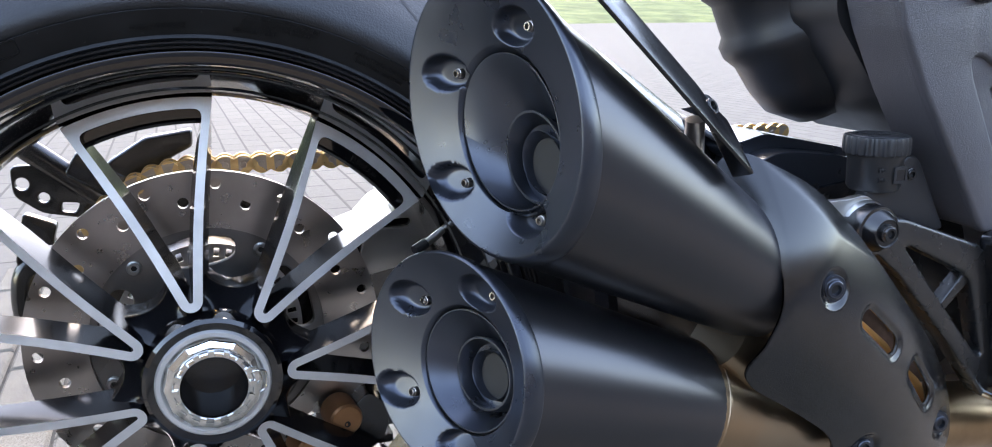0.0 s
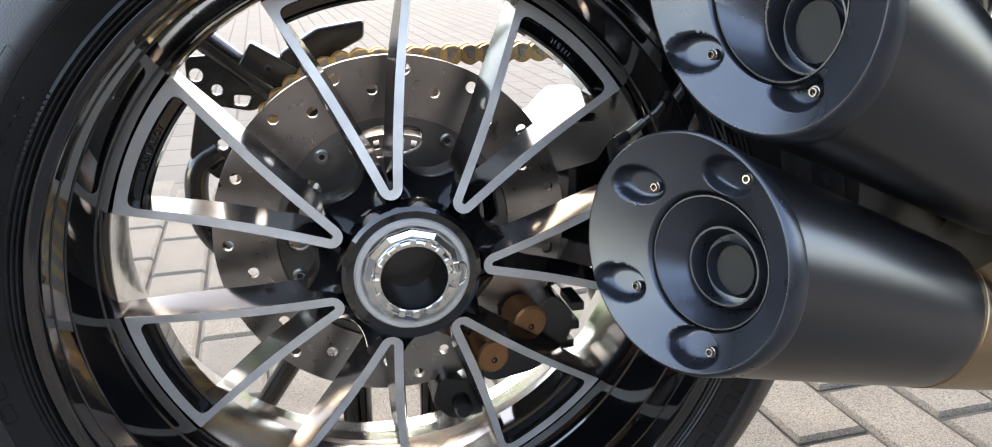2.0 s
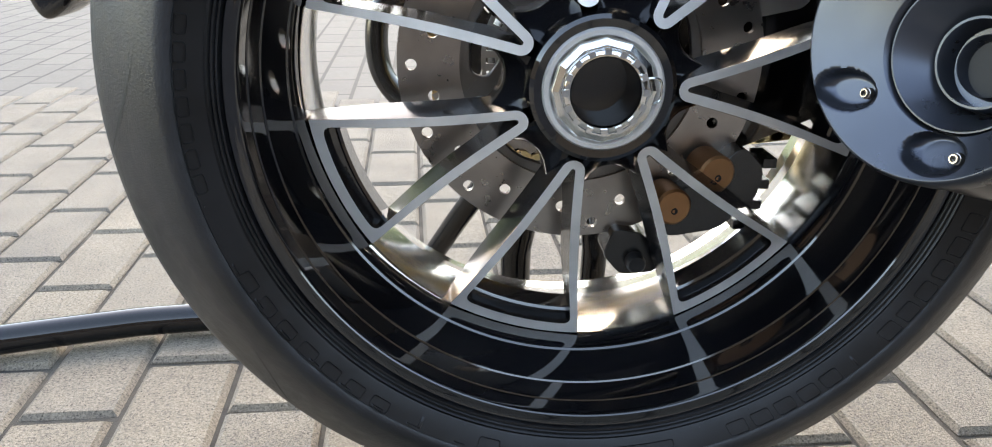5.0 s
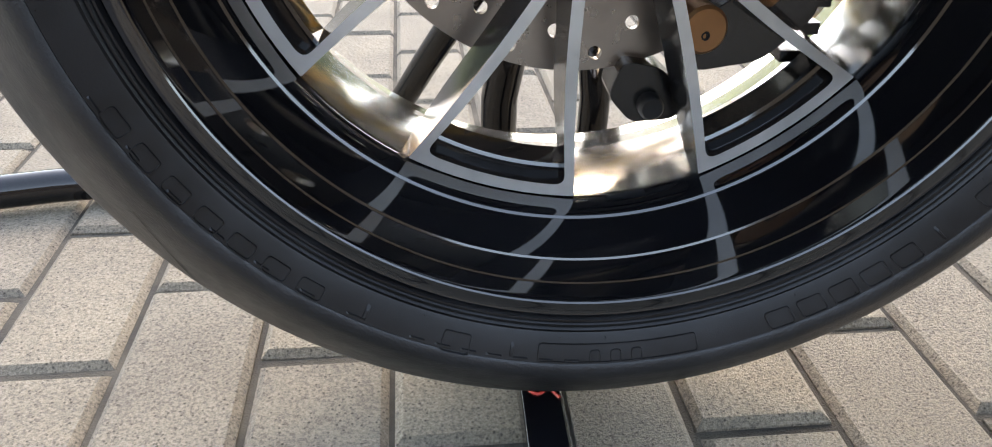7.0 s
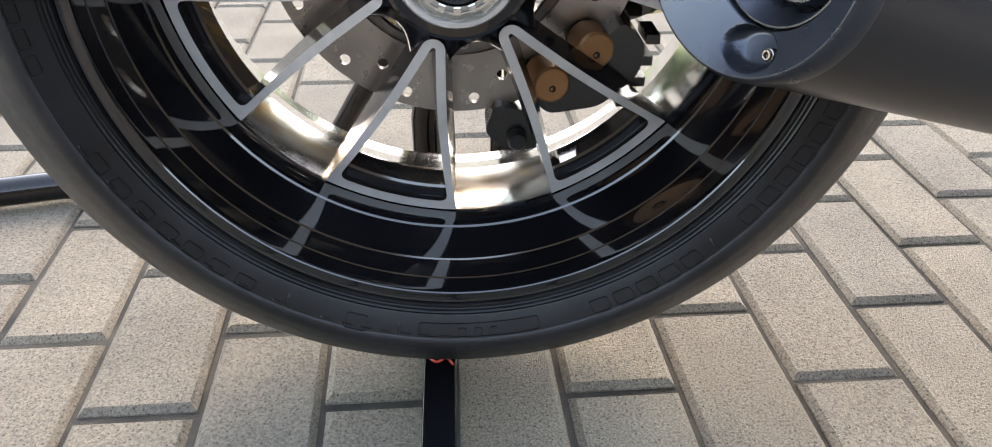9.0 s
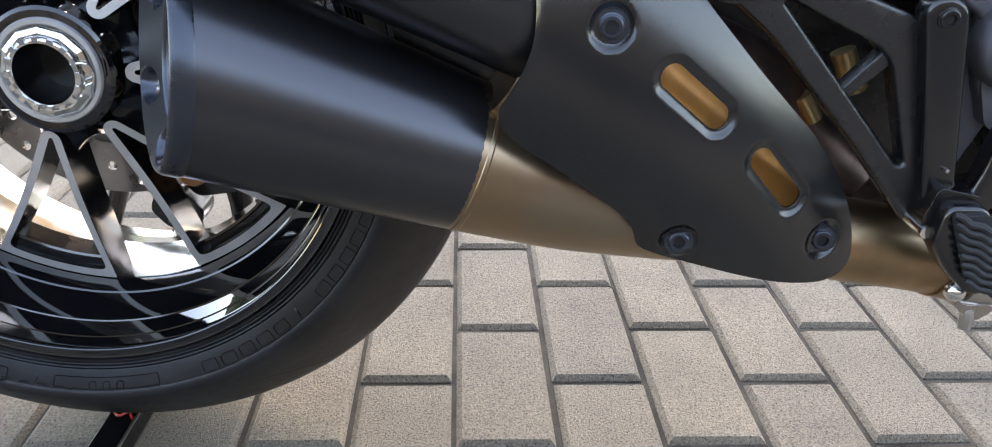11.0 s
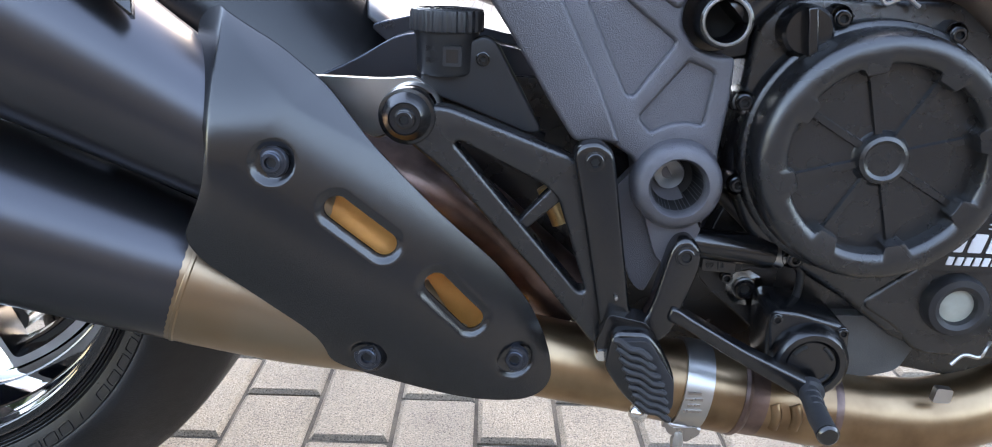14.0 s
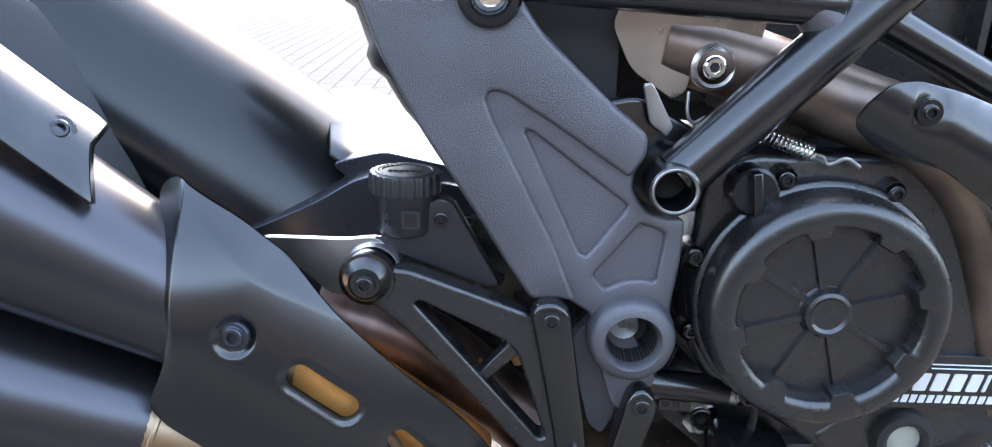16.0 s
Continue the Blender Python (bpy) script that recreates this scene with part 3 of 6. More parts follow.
# ---- brake disc and caliper ----
DISC_Y = 0.085
disc = assembly("brake_disc", "drilled steel rear brake disc on grey carrier", at=(0, DISC_Y, HUB))
holes = []
for k in range(30):
    a = 2 * math.pi * k / 30
    holes.append(circle((0.1225 if k % 2 else 0.109) * math.cos(a), (0.1225 if k % 2 else 0.109) * math.sin(a), 0.0042, 12))
part("rotor", slab(circle(0, 0, 0.1325, 120), -0.0025, 0.0025, [circle(0, 0, 0.088, 90)] + holes), DISC_STEEL, disc, "scored steel friction ring", smooth=30)
holes = []
for k in range(5):                                       # five wide openings, drawn out along the ring
    q = 2 * math.pi * (k + .3) / 5
    arc = [(0.0810, -0.36), (0.0825, 0.0), (0.0800, 0.34), (0.0690, 0.40), (0.0590, 0.22), (0.0590, -0.20), (0.0680, -0.42)]
    holes.append(rounded([(r * math.cos(q + e), r * math.sin(q + e)) for r, e in arc], 0.009, 4))
part("carrier", slab(circle(0, 0, 0.0905, 90), 0.0005, 0.006, [circle(0, 0, 0.045, 40)] + holes), CARRIER, disc, "grey steel disc carrier with five openings", bevel=0.001)
ring_holes = []
for k in range(44):
    q = 2 * math.pi * k / 44
    ring_holes.append([(r * math.cos(q + e), r * math.sin(q + e)) for r, e in ((0.0615, -0.035), (0.0615, 0.035), (0.0685, 0.032), (0.0685, -0.032))])
part("tone_ring", slab(circle(0, 0, 0.0720, 90), 0.0120, 0.0140, [circle(0, 0, 0.0560, 60)] + ring_holes), BRUSHED, disc, "thin slotted steel sensor ring", smooth=0)
for k in range(5):
    a = 2 * math.pi * (k + .8) / 5
    bolt(disc, (0.079 * math.cos(a), 0.0, 0.079 * math.sin(a)), 0.0055, mat=BRUSHED, h=0.004)
caliper = assembly("brake_caliper", "black rear brake caliper with copper-coloured pistons")
part("body", slab(rounded([(0.045, 0.258), (0.066, 0.232), (0.105, 0.238), (0.132, 0.262), (0.136, 0.285), (0.118, 0.303), (0.1, 0.285), (0.075, 0.268)], 0.008), 0.062, 0.105), SATIN_BLACK, caliper, bevel=0.003)
for x, z in ((0.097, 0.284), (0.067, 0.259)):
    p = part("piston_housing", revolve([(0.0, -0.006), (0.012, -0.006), (0.0138, -0.0042), (0.0145, 0.02)], (x, 0.058, z), (-0.15, 1, 0), 28), COPPER, caliper, "copper-coloured piston housing")
    # dimple drawn as a near-black head that carries its shade
    bolt(p, (x + 0.001, 0.0525, z - 0.003), 0.0028, h=0.001, mat=DARK, name="dimple")
part("bracket", slab(rounded([(0.028, 0.236), (0.05, 0.232), (0.068, 0.215), (0.062, 0.2), (0.035, 0.198), (0.02, 0.215)], 0.006), 0.07, 0.1), SATIN_BLACK, caliper, bevel=0.002)
part("mount_bolt", revolve([(0.0, -0.01), (0.006, -0.01), (0.0075, -0.008), (0.0075, 0.01)], (0.045, 0.07, 0.21), seg=20), DARK, caliper)
for k in range(4):
    a = radians(-52 + 11 * k)
    part("cooling_fin", box(0.118 + 0.012 * k / 2, 0.066, 0.236 + 0.016 * k, 0.134 + 0.008 * k / 2, 0.098, 0.243 + 0.016 * k), SATIN_BLACK, caliper)
carrier = assembly("chain_adjuster_hub", "black eccentric hub carrier behind the wheel")
part("drum", revolve([(0.03, 0.095), (0.062, 0.1), (0.066, 0.105), (0.066, 0.19), (0.03, 0.195)], (0, 0, HUB), seg=64), SATIN_BLACK, carrier)
part("clamp_tab", slab(rounded([(0.13, 0.425), (0.15, 0.445), (0.176, 0.446), (0.19, 0.425), (0.17, 0.395), (0.12, 0.385)], 0.006), 0.11, 0.19, [slot(0.146, 0.431, 0.166, 0.431, 0.004)]), BRUSHED, carrier, "worn alloy clamp tab", bevel=0.002)
part("shoulder", slab(rounded([(0.06, 0.32), (0.1, 0.40), (0.16, 0.44), (0.24, 0.44), (0.24, 0.33), (0.12, 0.28)], 0.02), 0.115, 0.185), GLOSS_BLACK, carrier, bevel=0.006)
sprocket = assembly("rear_sprocket", "dark steel rear sprocket behind the hub", at=(0, 0.218, HUB))
teeth = []
for k in range(86):
    a = 2 * math.pi * k / 86
    r = 0.111 if k % 2 else 0.105
    teeth.append(Vector((r * math.cos(a), r * math.sin(a))))
part("toothed_ring", slab(teeth, -0.003, 0.003, [circle(0, 0, 0.088, 60)]), DISC_STEEL, sprocket, smooth=0)
part("spider", slab(circle(0, 0, 0.09, 60), -0.002, 0.006, [circle(0.06 * math.cos(a), 0.06 * math.sin(a), 0.02, 18) for a in [2 * math.pi * k / 5 for k in range(5)]]), SATIN_BLACK, sprocket, smooth=30)

# ---- chain ----
chain = assembly("drive_chain", "gold-plated drive chain running along the far side")


def link_mesh(outer):
    bm = bmesh.new()
    ol = []
    for sx in (1, -1):
        ol += [Vector((sx * (0.0079 + 0.0088 * math.cos(q)), sx * 0.0088 * math.sin(q))) for q in [radians(-120 + 240 * k / 12) for k in range(13)]]
        ol.append(Vector((0.0, sx * 0.0054)))
    y = 0.0085 if outer else 0.006
    add_slab(bm, ol, -y - 0.0018, -y)
    add_slab(bm, ol, y, y + 0.0018)
    for x in (-0.0079, 0.0079):
        add_revolve(bm, [(0.0, -0.0115), (0.0026, -0.0115), (0.003, -0.0108), (0.003, 0.0108), (0.0, 0.0115)] if outer else [(0.0045, -0.006), (0.0048, -0.0055), (0.0048, 0.0055), (0.0045, 0.006)], (x, 0, 0), seg=10)
    me = mesh_of(bm, "chain_link", GOLD, 40)
    me.materials.append(DISC_STEEL)
    for p in me.polygons:
        if math.hypot(abs(p.center.x) - 0.0079, p.center.z) < 0.0034 and abs(p.center.x) > 0.003:
            p.material_index = 1
    return me


bm = bmesh.new()
for k in range(20):                                     # the lower run, out of sight
    s = 0.02 + k * 0.01588
    add_slab(bm, slot(s - 0.0079, HUB - 0.1135 + 0.12 * s, s + 0.0079, HUB - 0.1115 + 0.12 * s, 0.0065, 6), 0.2135, 0.2305)
part("lower_run", bm, GOLD, chain)
LINKS = [link_mesh(True), link_mesh(False)]
CH_R, CH_Y, PITCH = 0.1135, 0.222, 0.01588
for k in range(72):
    s = k * PITCH - 24 * PITCH
    if s >= 0:
        loc, rot = (s, CH_Y, HUB + CH_R), 0.0
        if s > 0.62:
            continue
    else:
        a = math.pi / 2 - s / CH_R
        loc, rot = (CH_R * math.cos(a), CH_Y, HUB + CH_R * math.sin(a)), a - math.pi / 2
    ob = new("chain_link", LINKS[k % 2])
    ob.parent, ob.location, ob.rotation_euler = chain, loc, (0, -rot, 0)

# ---- exhaust cans ----
def can(label, A, d, n, C, r0, r1, L, bolt_at, skew, outlet=(0.0, 0.0)):
    """A silencer: its axis through A along d (backwards), cut obliquely through C with the normal n."""
    ob = assembly("exhaust_silencer", label)
    A, n, C = Vector(A), Vector(n).normalized(), Vector(C)
    d, a, b = frame_of(d)
    seg = 288
    s0 = (C - A).dot(d)

    def rad(s):
        return r0 + (r1 - r0) * (s0 - s) / L

    out_dir = Vector((-n.y, n.x, 0)).normalized()
    if out_dir.y > 0:
        out_dir = -out_dir

    def ring(bm, off, grow):
        move = out_dir * skew * r0 * max(0.0, min(1.0, (0.975 - grow) / 0.38))
        move += (out_dir * outlet[0] + n.cross(out_dir) * outlet[1]) * r0 * max(0.0, min(1.0, (0.545 - grow) / 0.19))
        vs = []
        for k in range(seg):
            e = a * math.cos(2 * math.pi * k / seg) + b * math.sin(2 * math.pi * k / seg)
            s = s0
            for _ in range(4):
                r = rad(s) * grow
                s = (n.dot(C + n * off - A) - r * e.dot(n)) / d.dot(n)
            vs.append(bm.verts.new(A + e * r + d * s + move))
        return vs

    def skin(bm, rings):
        for p, q in zip(rings, rings[1:]):
            for k in range(seg):
                bm.faces.new((p[k], p[(k + 1) % seg], q[(k + 1) % seg], q[k]))
    bm = bmesh.new()
    rings = [ring(bm, -0.010, 0.995)]
    for f in (0.3, 0.5, 0.7, 0.85, 0.95, 0.99, 1.0):
        s = s0 - L * f
        g = 1.0 if f < 0.98 else (0.985 if f < 1 else 0.95)
        rings.append([bm.verts.new(A + d * s + (a * math.cos(2 * math.pi * k / seg) + b * math.sin(2 * math.pi * k / seg)) * rad(s) * g) for k in range(seg)])
    skin(bm, rings)
    bm.faces.new(rings[-1])
    part("can_body", bm, MATT_CAN, ob, "matt dark grey silencer sleeve", smooth=60)
    # cap, with its five scooped bolt recesses
    cross = n.cross(out_dir)
    first = Vector(bolt_at) - C
    first = (first - n * first.dot(n)).normalized()
    dents = []
    for k in (0, 1, 2, 3, 4):
        e = Matrix.Rotation(2 * math.pi * k / 5, 3, n) @ first
        if e.dot(out_dir) < 0.75:
            dents.append(e)
    bm = bmesh.new()
    stations = [(-0.012, 1.0), (-0.0105, 1.012), (-0.003, 1.012), (-0.0008, 1.0), (0.0, 0.985)]
    stations += [(-0.0085 * k / 90, 0.975 - 0.385 * k / 90) for k in range(91)]
    stations += [(-0.0105, 0.583), (-0.0135, 0.578)]
    rings = [ring(bm, o, g) for o, g in stations]
    skin(bm, rings)
    for rg in rings[5:96]:
        for v in rg:
            q = v.co - C
            for e in dents:
                u, w = (q - e * r0 * 0.79).dot(out_dir), (q - e * r0 * 0.79).dot(cross)
                k = 1 - (u / 0.0165) ** 2 - (w / 0.0105) ** 2
                if k > 0:
                    k = min(1.0, 1.5 * k)
                    v.co -= n * 0.0092 * k * (2 - k)
    part("end_cap", bm, CAP_GREY, ob, "dark grey machined end cap with scooped recesses", smooth=75)
    for e in dents:
        bolt(ob, C + e * r0 * 0.79 + out_dir * 0.0095 - n * 0.0092, 0.0030, n, 0.003, DISC_STEEL, "cap_bolt")
    # slit round the inner cone, its shade given by near-black colour
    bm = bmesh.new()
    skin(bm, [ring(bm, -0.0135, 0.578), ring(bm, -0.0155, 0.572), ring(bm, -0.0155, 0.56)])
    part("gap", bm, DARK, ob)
    bm = bmesh.new()
    skin(bm, [ring(bm, -0.0145, 0.566), ring(bm, -0.0105, 0.558), ring(bm, -0.0105, 0.545), ring(bm, -0.02, 0.43), ring(bm, -0.028, 0.35)])
    part("inner_cone", bm, CAP_GREY, ob, smooth=35)
    bm = bmesh.new()
    skin(bm, [ring(bm, -0.03, 0.355), ring(bm, -0.0205, 0.348), ring(bm, -0.0195, 0.34), ring(bm, -0.0195, 0.322), ring(bm, -0.021, 0.314), ring(bm, -0.0285, 0.31), ring(bm, -0.0290, 0.242), ring(bm, -0.0245, 0.238), ring(bm, -0.0238, 0.232), ring(bm, -0.0245, 0.226), ring(bm, -0.0300, 0.222)])
    part("outlet_tube", bm, CAP_GREY, ob, "dark outlet tube with a second ring inside", smooth=35)
    # outlet floor coloured near black, so the tube's inner shade is painted
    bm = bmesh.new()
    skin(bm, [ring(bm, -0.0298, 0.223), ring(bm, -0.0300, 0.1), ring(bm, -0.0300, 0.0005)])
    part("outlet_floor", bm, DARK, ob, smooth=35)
    return ob


can("matt dark grey lower exhaust silencer with five bolt recesses", (0.2, -0.1285, 0.379), (-0.932, -0.117, 0.342), (-0.88, -0.448, 0.157), (0.128, -0.1375, 0.4054), 0.0631, 0.0456, 0.191, (0.1186, -0.0997, 0.4347), 0.12)
can("matt dark grey upper exhaust silencer with five bolt recesses", (0.2, -0.1415, 0.5182), (-0.852, -0.085, 0.516), (-0.918, -0.395, 0.035), (0.1555, -0.1462, 0.5451), 0.068, 0.0375, 0.235, (0.1431, -0.1104, 0.5094), 0.03, (0.11, -0.10))

# ---- collector and pipes ----
collector = assembly("exhaust_collector", "bronze-tinted bare steel exhaust collector feeding two silencers")
part("lower_cone", tube(smooth_path([(0.292, -0.1165, 0.3455), (0.32, -0.113, 0.335), (0.36, -0.108, 0.322), (0.42, -0.104, 0.308), (0.48, -0.1, 0.296)], 6), [0.0468, 0.0466, 0.0464, 0.046, 0.0456, 0.0452, 0.0446, 0.044, 0.0436, 0.043, 0.0425, 0.042, 0.0415, 0.041, 0.040, 0.039, 0.038, 0.037, 0.036, 0.035, 0.034, 0.0335, 0.033, 0.0325, 0.032], 48), BRONZE_PIPE, collector, "bronze-tinted collector cone")
part("upper_cone", tube([(0.345, -0.126, 0.43), (0.37, -0.12, 0.41), (0.41, -0.11, 0.37), (0.47, -0.1, 0.31)], [0.038, 0.035, 0.03, 0.026], 48), BRONZE_PIPE, collector)
part("junction", tube([(0.322, -0.122, 0.395), (0.345, -0.118, 0.38), (0.40, -0.108, 0.35)], [0.026, 0.034, 0.036], 32), BRONZE_PIPE, collector, "bronze-tinted junction between the cans")
part("seam_ring", revolve([(0.0455, -0.002), (0.0464, -0.001), (0.0464, 0.001), (0.0455, 0.002)], (0.3035, -0.1155, 0.341), (0.932, 0.117, -0.342), 64), BRONZE_PIPE, collector)
for i, (x, y, z) in enumerate(((0.418, -0.140, 0.392), (0.474, -0.119, 0.347))):
    part("inner_plate", tube([(x - 0.062, y + 0.022, z + 0.032), (x + 0.034, y + 0.025, z - 0.046)], 0.029, 32), ORANGE, collector, "heat-coloured orange pipe behind the shield slots")
part("silencer_bridge", slab(rounded([(0.255, 0.435), (0.360, 0.425), (0.365, 0.365), (0.262, 0.372)], 0.01), -0.106, -0.092), SATIN_BLACK, collector, "black bridge between the silencers")
pipe = assembly("exhaust_pipe", "heat-stained bare steel exhaust pipe under the engine")
path = smooth_path([(0.46, -0.1, 0.299), (0.545, -0.096, 0.2815), (0.59, -0.094, 0.2745), (0.667, -0.09, 0.2605), (0.73, -0.087, 0.2495), (0.775, -0.084, 0.2435), (0.82, -0.08, 0.2425), (0.87, -0.07, 0.255), (0.93, -0.06, 0.29), (1.0, -0.04, 0.34)], 6)
part("pipe", tube(path, 0.0280, 48), HEAT_PIPE, pipe)
part("sleeve", tube([(0.612, -0.0931, 0.2705), (0.640, -0.0915, 0.2655), (0.672, -0.0899, 0.2596)], [0.0293, 0.0300, 0.0300], 48), HEAT_PIPE, pipe)
part("weld_ring", tube([(0.6715, -0.0899, 0.2597), (0.6745, -0.0897, 0.2591), (0.678, -0.0895, 0.2585)], [0.0304, 0.0309, 0.0288], 48), WELD_TINT, pipe, "violet-brown weld seam")
part("weld_tint", tube([(0.677, -0.0895, 0.2587), (0.690, -0.0890, 0.2563)], [0.0286, 0.0283], 48), WELD_TINT, pipe)
part("weld_ring", tube([(0.738, -0.0867, 0.2480), (0.7405, -0.0866, 0.2477), (0.743, -0.0865, 0.2473)], [0.0281, 0.0289, 0.0281], 48), WELD_TINT, pipe)
for x in (0.6985, 0.7125):
    part("weld_patch", tube(smooth_path([(x - 0.002, -0.1130, 0.2640), (x, -0.1150, 0.2560), (x - 0.001, -0.1130, 0.2460)], 4), 0.0042, 12), HEAT_PIPE, pipe)
clamp = assembly("hose_clamp", "bright stainless band clamp with bolt and printed size")
part("band", tube([(0.6305, -0.092, 0.2673), (0.6495, -0.091, 0.2638)], 0.0318, 56), BRUSHED, clamp)
part("lug", slab(rounded([(0.6215, 0.2500), (0.6290, 0.2440), (0.6450, 0.2455), (0.6480, 0.2400), (0.6390, 0.2330), (0.6250, 0.2400)], 0.002), -0.11755, -0.108), DISC_STEEL, clamp, bevel=0.001)
part("clamp_screw", tube([(0.622, -0.114, 0.2455), (0.648, -0.114, 0.2415)], 0.0028, 12), DISC_STEEL, clamp)
part("clamp_bolt", tube([(0.6330, -0.1150, 0.240), (0.6328, -0.1160, 0.2345), (0.6328, -0.1165, 0.2265)], [0.0036, 0.0048, 0.0042], 8), BRUSHED, clamp)
for k in range(3):                                        # stamped dots beside the lug, hole shade painted as near-black discs
    part("stamped_hole", revolve([(0.0, -0.0006), (0.0011, -0.0006), (0.0012, 0.001)], (0.634 + 0.005 * k, -0.1185 + 0.0006 * k, 0.2515), seg=10), DARK, clamp)
for k in range(4):                                        # stamped print that cannot be read
    part("print_bar", box(0.6335 + 0.0018 * (k % 2), -0.1240, 0.2600 + 0.0045 * k, 0.6455 - 0.0014 * (k % 2), -0.1228, 0.2618 + 0.0045 * k), DISC_STEEL, clamp, smooth=0)

# ---- heat shields ----
shield = assembly("heat_shield", "matt black exhaust heat shield with two slots and three bolts")
SH = [(0.3190, 0.5065), (0.3215, 0.5105), (0.3268, 0.5150), (0.3351, 0.5167), (0.3738, 0.4965), (0.4008, 0.4746), (0.4271, 0.4428), (0.4642, 0.4031), (0.5035, 0.3646), (0.5248, 0.3375), (0.5365, 0.3129), (0.5417, 0.2948), (0.5429, 0.2812), (0.5366, 0.2720), (0.5241, 0.2687), (0.5034, 0.2712), (0.4830, 0.2760), (0.4431, 0.2888), (0.4113, 0.2980), (0.4014, 0.3023), (0.3972, 0.3179), (0.3864, 0.3290), (0.3532, 0.3526), (0.3267, 0.3685), (0.3170, 0.3830), (0.3295, 0.4059), (0.3363, 0.4243), (0.3370, 0.4477), (0.3312, 0.4639), (0.3245, 0.4861)]


def shield_y(x, z):
    s, w = (x - 0.36) * 0.69 - (z - 0.44) * 0.72, (x - 0.36) * 0.72 + (z - 0.44) * 0.69
    y = -0.1765 + 0.75 * max(0.0, s) ** 2 + 5.0 * (w + 0.02) ** 2 + 6.0 * min(0.0, s) ** 2
    roll = max(0.0, w - 0.034 - 0.3 * max(0.0, s))           # the top edge rolls back
    y += 0.55 * roll * roll / (roll + 0.007)
    lip = max(0.0, 0.3405 - x) * max(0.0, min(1.0, (z - 0.40) / 0.04))   # narrow flange at the back edge
    y += 0.8 * lip * lip / (lip + 0.0015)
    for bx, bz in ((0.375, 0.434), (0.4255, 0.3075), (0.518, 0.2995)):
        q = math.hypot(x - bx, z - bz)
        if q < 0.0138:
            e = min(1.0, (0.0138 - q) / 0.0048)
            y += 0.0028 * e * e * (3 - 2 * e)
    for x0, z0, x1, z1 in SLOTS:
        u = Vector((x1 - x0, z1 - z0))
        t = max(0.0, min(1.0, ((x - x0) * u.x + (z - z0) * u.y) / u.length_squared))
        q = math.hypot(x - x0 - t * u.x, z - z0 - t * u.y)
        if q < 0.0126:
            e = 1 - max(0.0, q - 0.0072) / 0.0054
            y += 0.0022 * e * e * (3 - 2 * e)
    return y


SLOTS = [(0.4099, 0.4070, 0.4370, 0.3842), (0.4672, 0.3572, 0.4897, 0.3316)]
curved_sheet("plate", grid_plate(rounded(SH, 0.012, 5), shield_y, 0.0016, [slot(*SLOTS[0], 0.0072, 12), slot(*SLOTS[1], 0.0068, 12)]), shield_y, SATIN_BLACK, shield, 0.0030)
for x, z in ((0.375, 0.434), (0.4255, 0.3075), (0.518, 0.2995)):
    bolt(shield, (x, shield_y(x, z) - 0.0004, z), 0.0072, (-0.1, -1, 0.05), 0.0036, CAP_GREY, washer=0.0092)
upper = assembly("heat_shield", "matt black upper silencer heat shield with one bolt")
BACK = Vector((-0.2049, -0.036, 0.182))          # along its length, from the front end to the rear one
ENDS = [(0.2963, -0.130, 0.5490), (0.2985, -0.146, 0.5462), (0.2985, -0.1575, 0.5425), (0.2995, -0.1625, 0.5370), (0.3020, -0.170, 0.5260), (0.3049, -0.1774, 0.5139)]   # from the top edge to the lower one
EDGES = [(Vector(p) + BACK, Vector(p)) for p in ENDS]
bm = bmesh.new()
rows = []
for k in range(41):
    t = k / 40
    row = []
    for i, (p, q) in enumerate(EDGES):
        v = Vector(p).lerp(Vector(q), t)
        dip = math.hypot(v.x - 0.2835, v.z - 0.5505)
        row.append(bm.verts.new(v + Vector((0, 0.003 * max(0.0, 1 - (dip / 0.013) ** 2), 0))))
    rows.append(row)
end = [bm.verts.new(v.co + Vector((-0.004, 0.013, -0.004))) for v in rows[-1]]          # the end folds inwards
rows.append(end)
for A, B in zip(rows, rows[1:]):
    for i in range(len(EDGES) - 1):
        bm.faces.new((A[i], A[i + 1], B[i + 1], B[i]))
sheet("plate", bm, SATIN_BLACK, upper, 0.0025, bevel=0.0006)
bolt(upper, (0.2835, -0.1600, 0.5505), 0.0062, (0.45, -0.75, 0.48), 0.0035, SATIN_BLACK, washer=0.0088)
part("support_clip", tube([(0.281, -0.150, 0.543), (0.286, -0.143, 0.515)], 0.006, 12), BRUSHED, upper)
part("under_rail", tube([(0.285, -0.135, 0.512), (0.345, -0.135, 0.468)], 0.0075, 16), SATIN_BLACK, upper)

# ---- frame plate ----
plate = assembly("frame_plate", "black textured cast aluminium frame side plate")
MP = [(0.425, 0.67), (0.505, 0.668), (0.549, 0.6064), (0.593, 0.5653), (0.6138, 0.549), (0.6137, 0.537), (0.6077, 0.527), (0.6067, 0.515), (0.6158, 0.5025), (0.628, 0.4975), (0.6405, 0.498), (0.6402, 0.4713), (0.6365, 0.4387), (0.641, 0.408), (0.625, 0.384), (0.606, 0.372), (0.596, 0.39), (0.586, 0.433), (0.565, 0.446), (0.548, 0.443), (0.532, 0.4665), (0.5126, 0.4973), (0.4786, 0.549), (0.455, 0.592)]
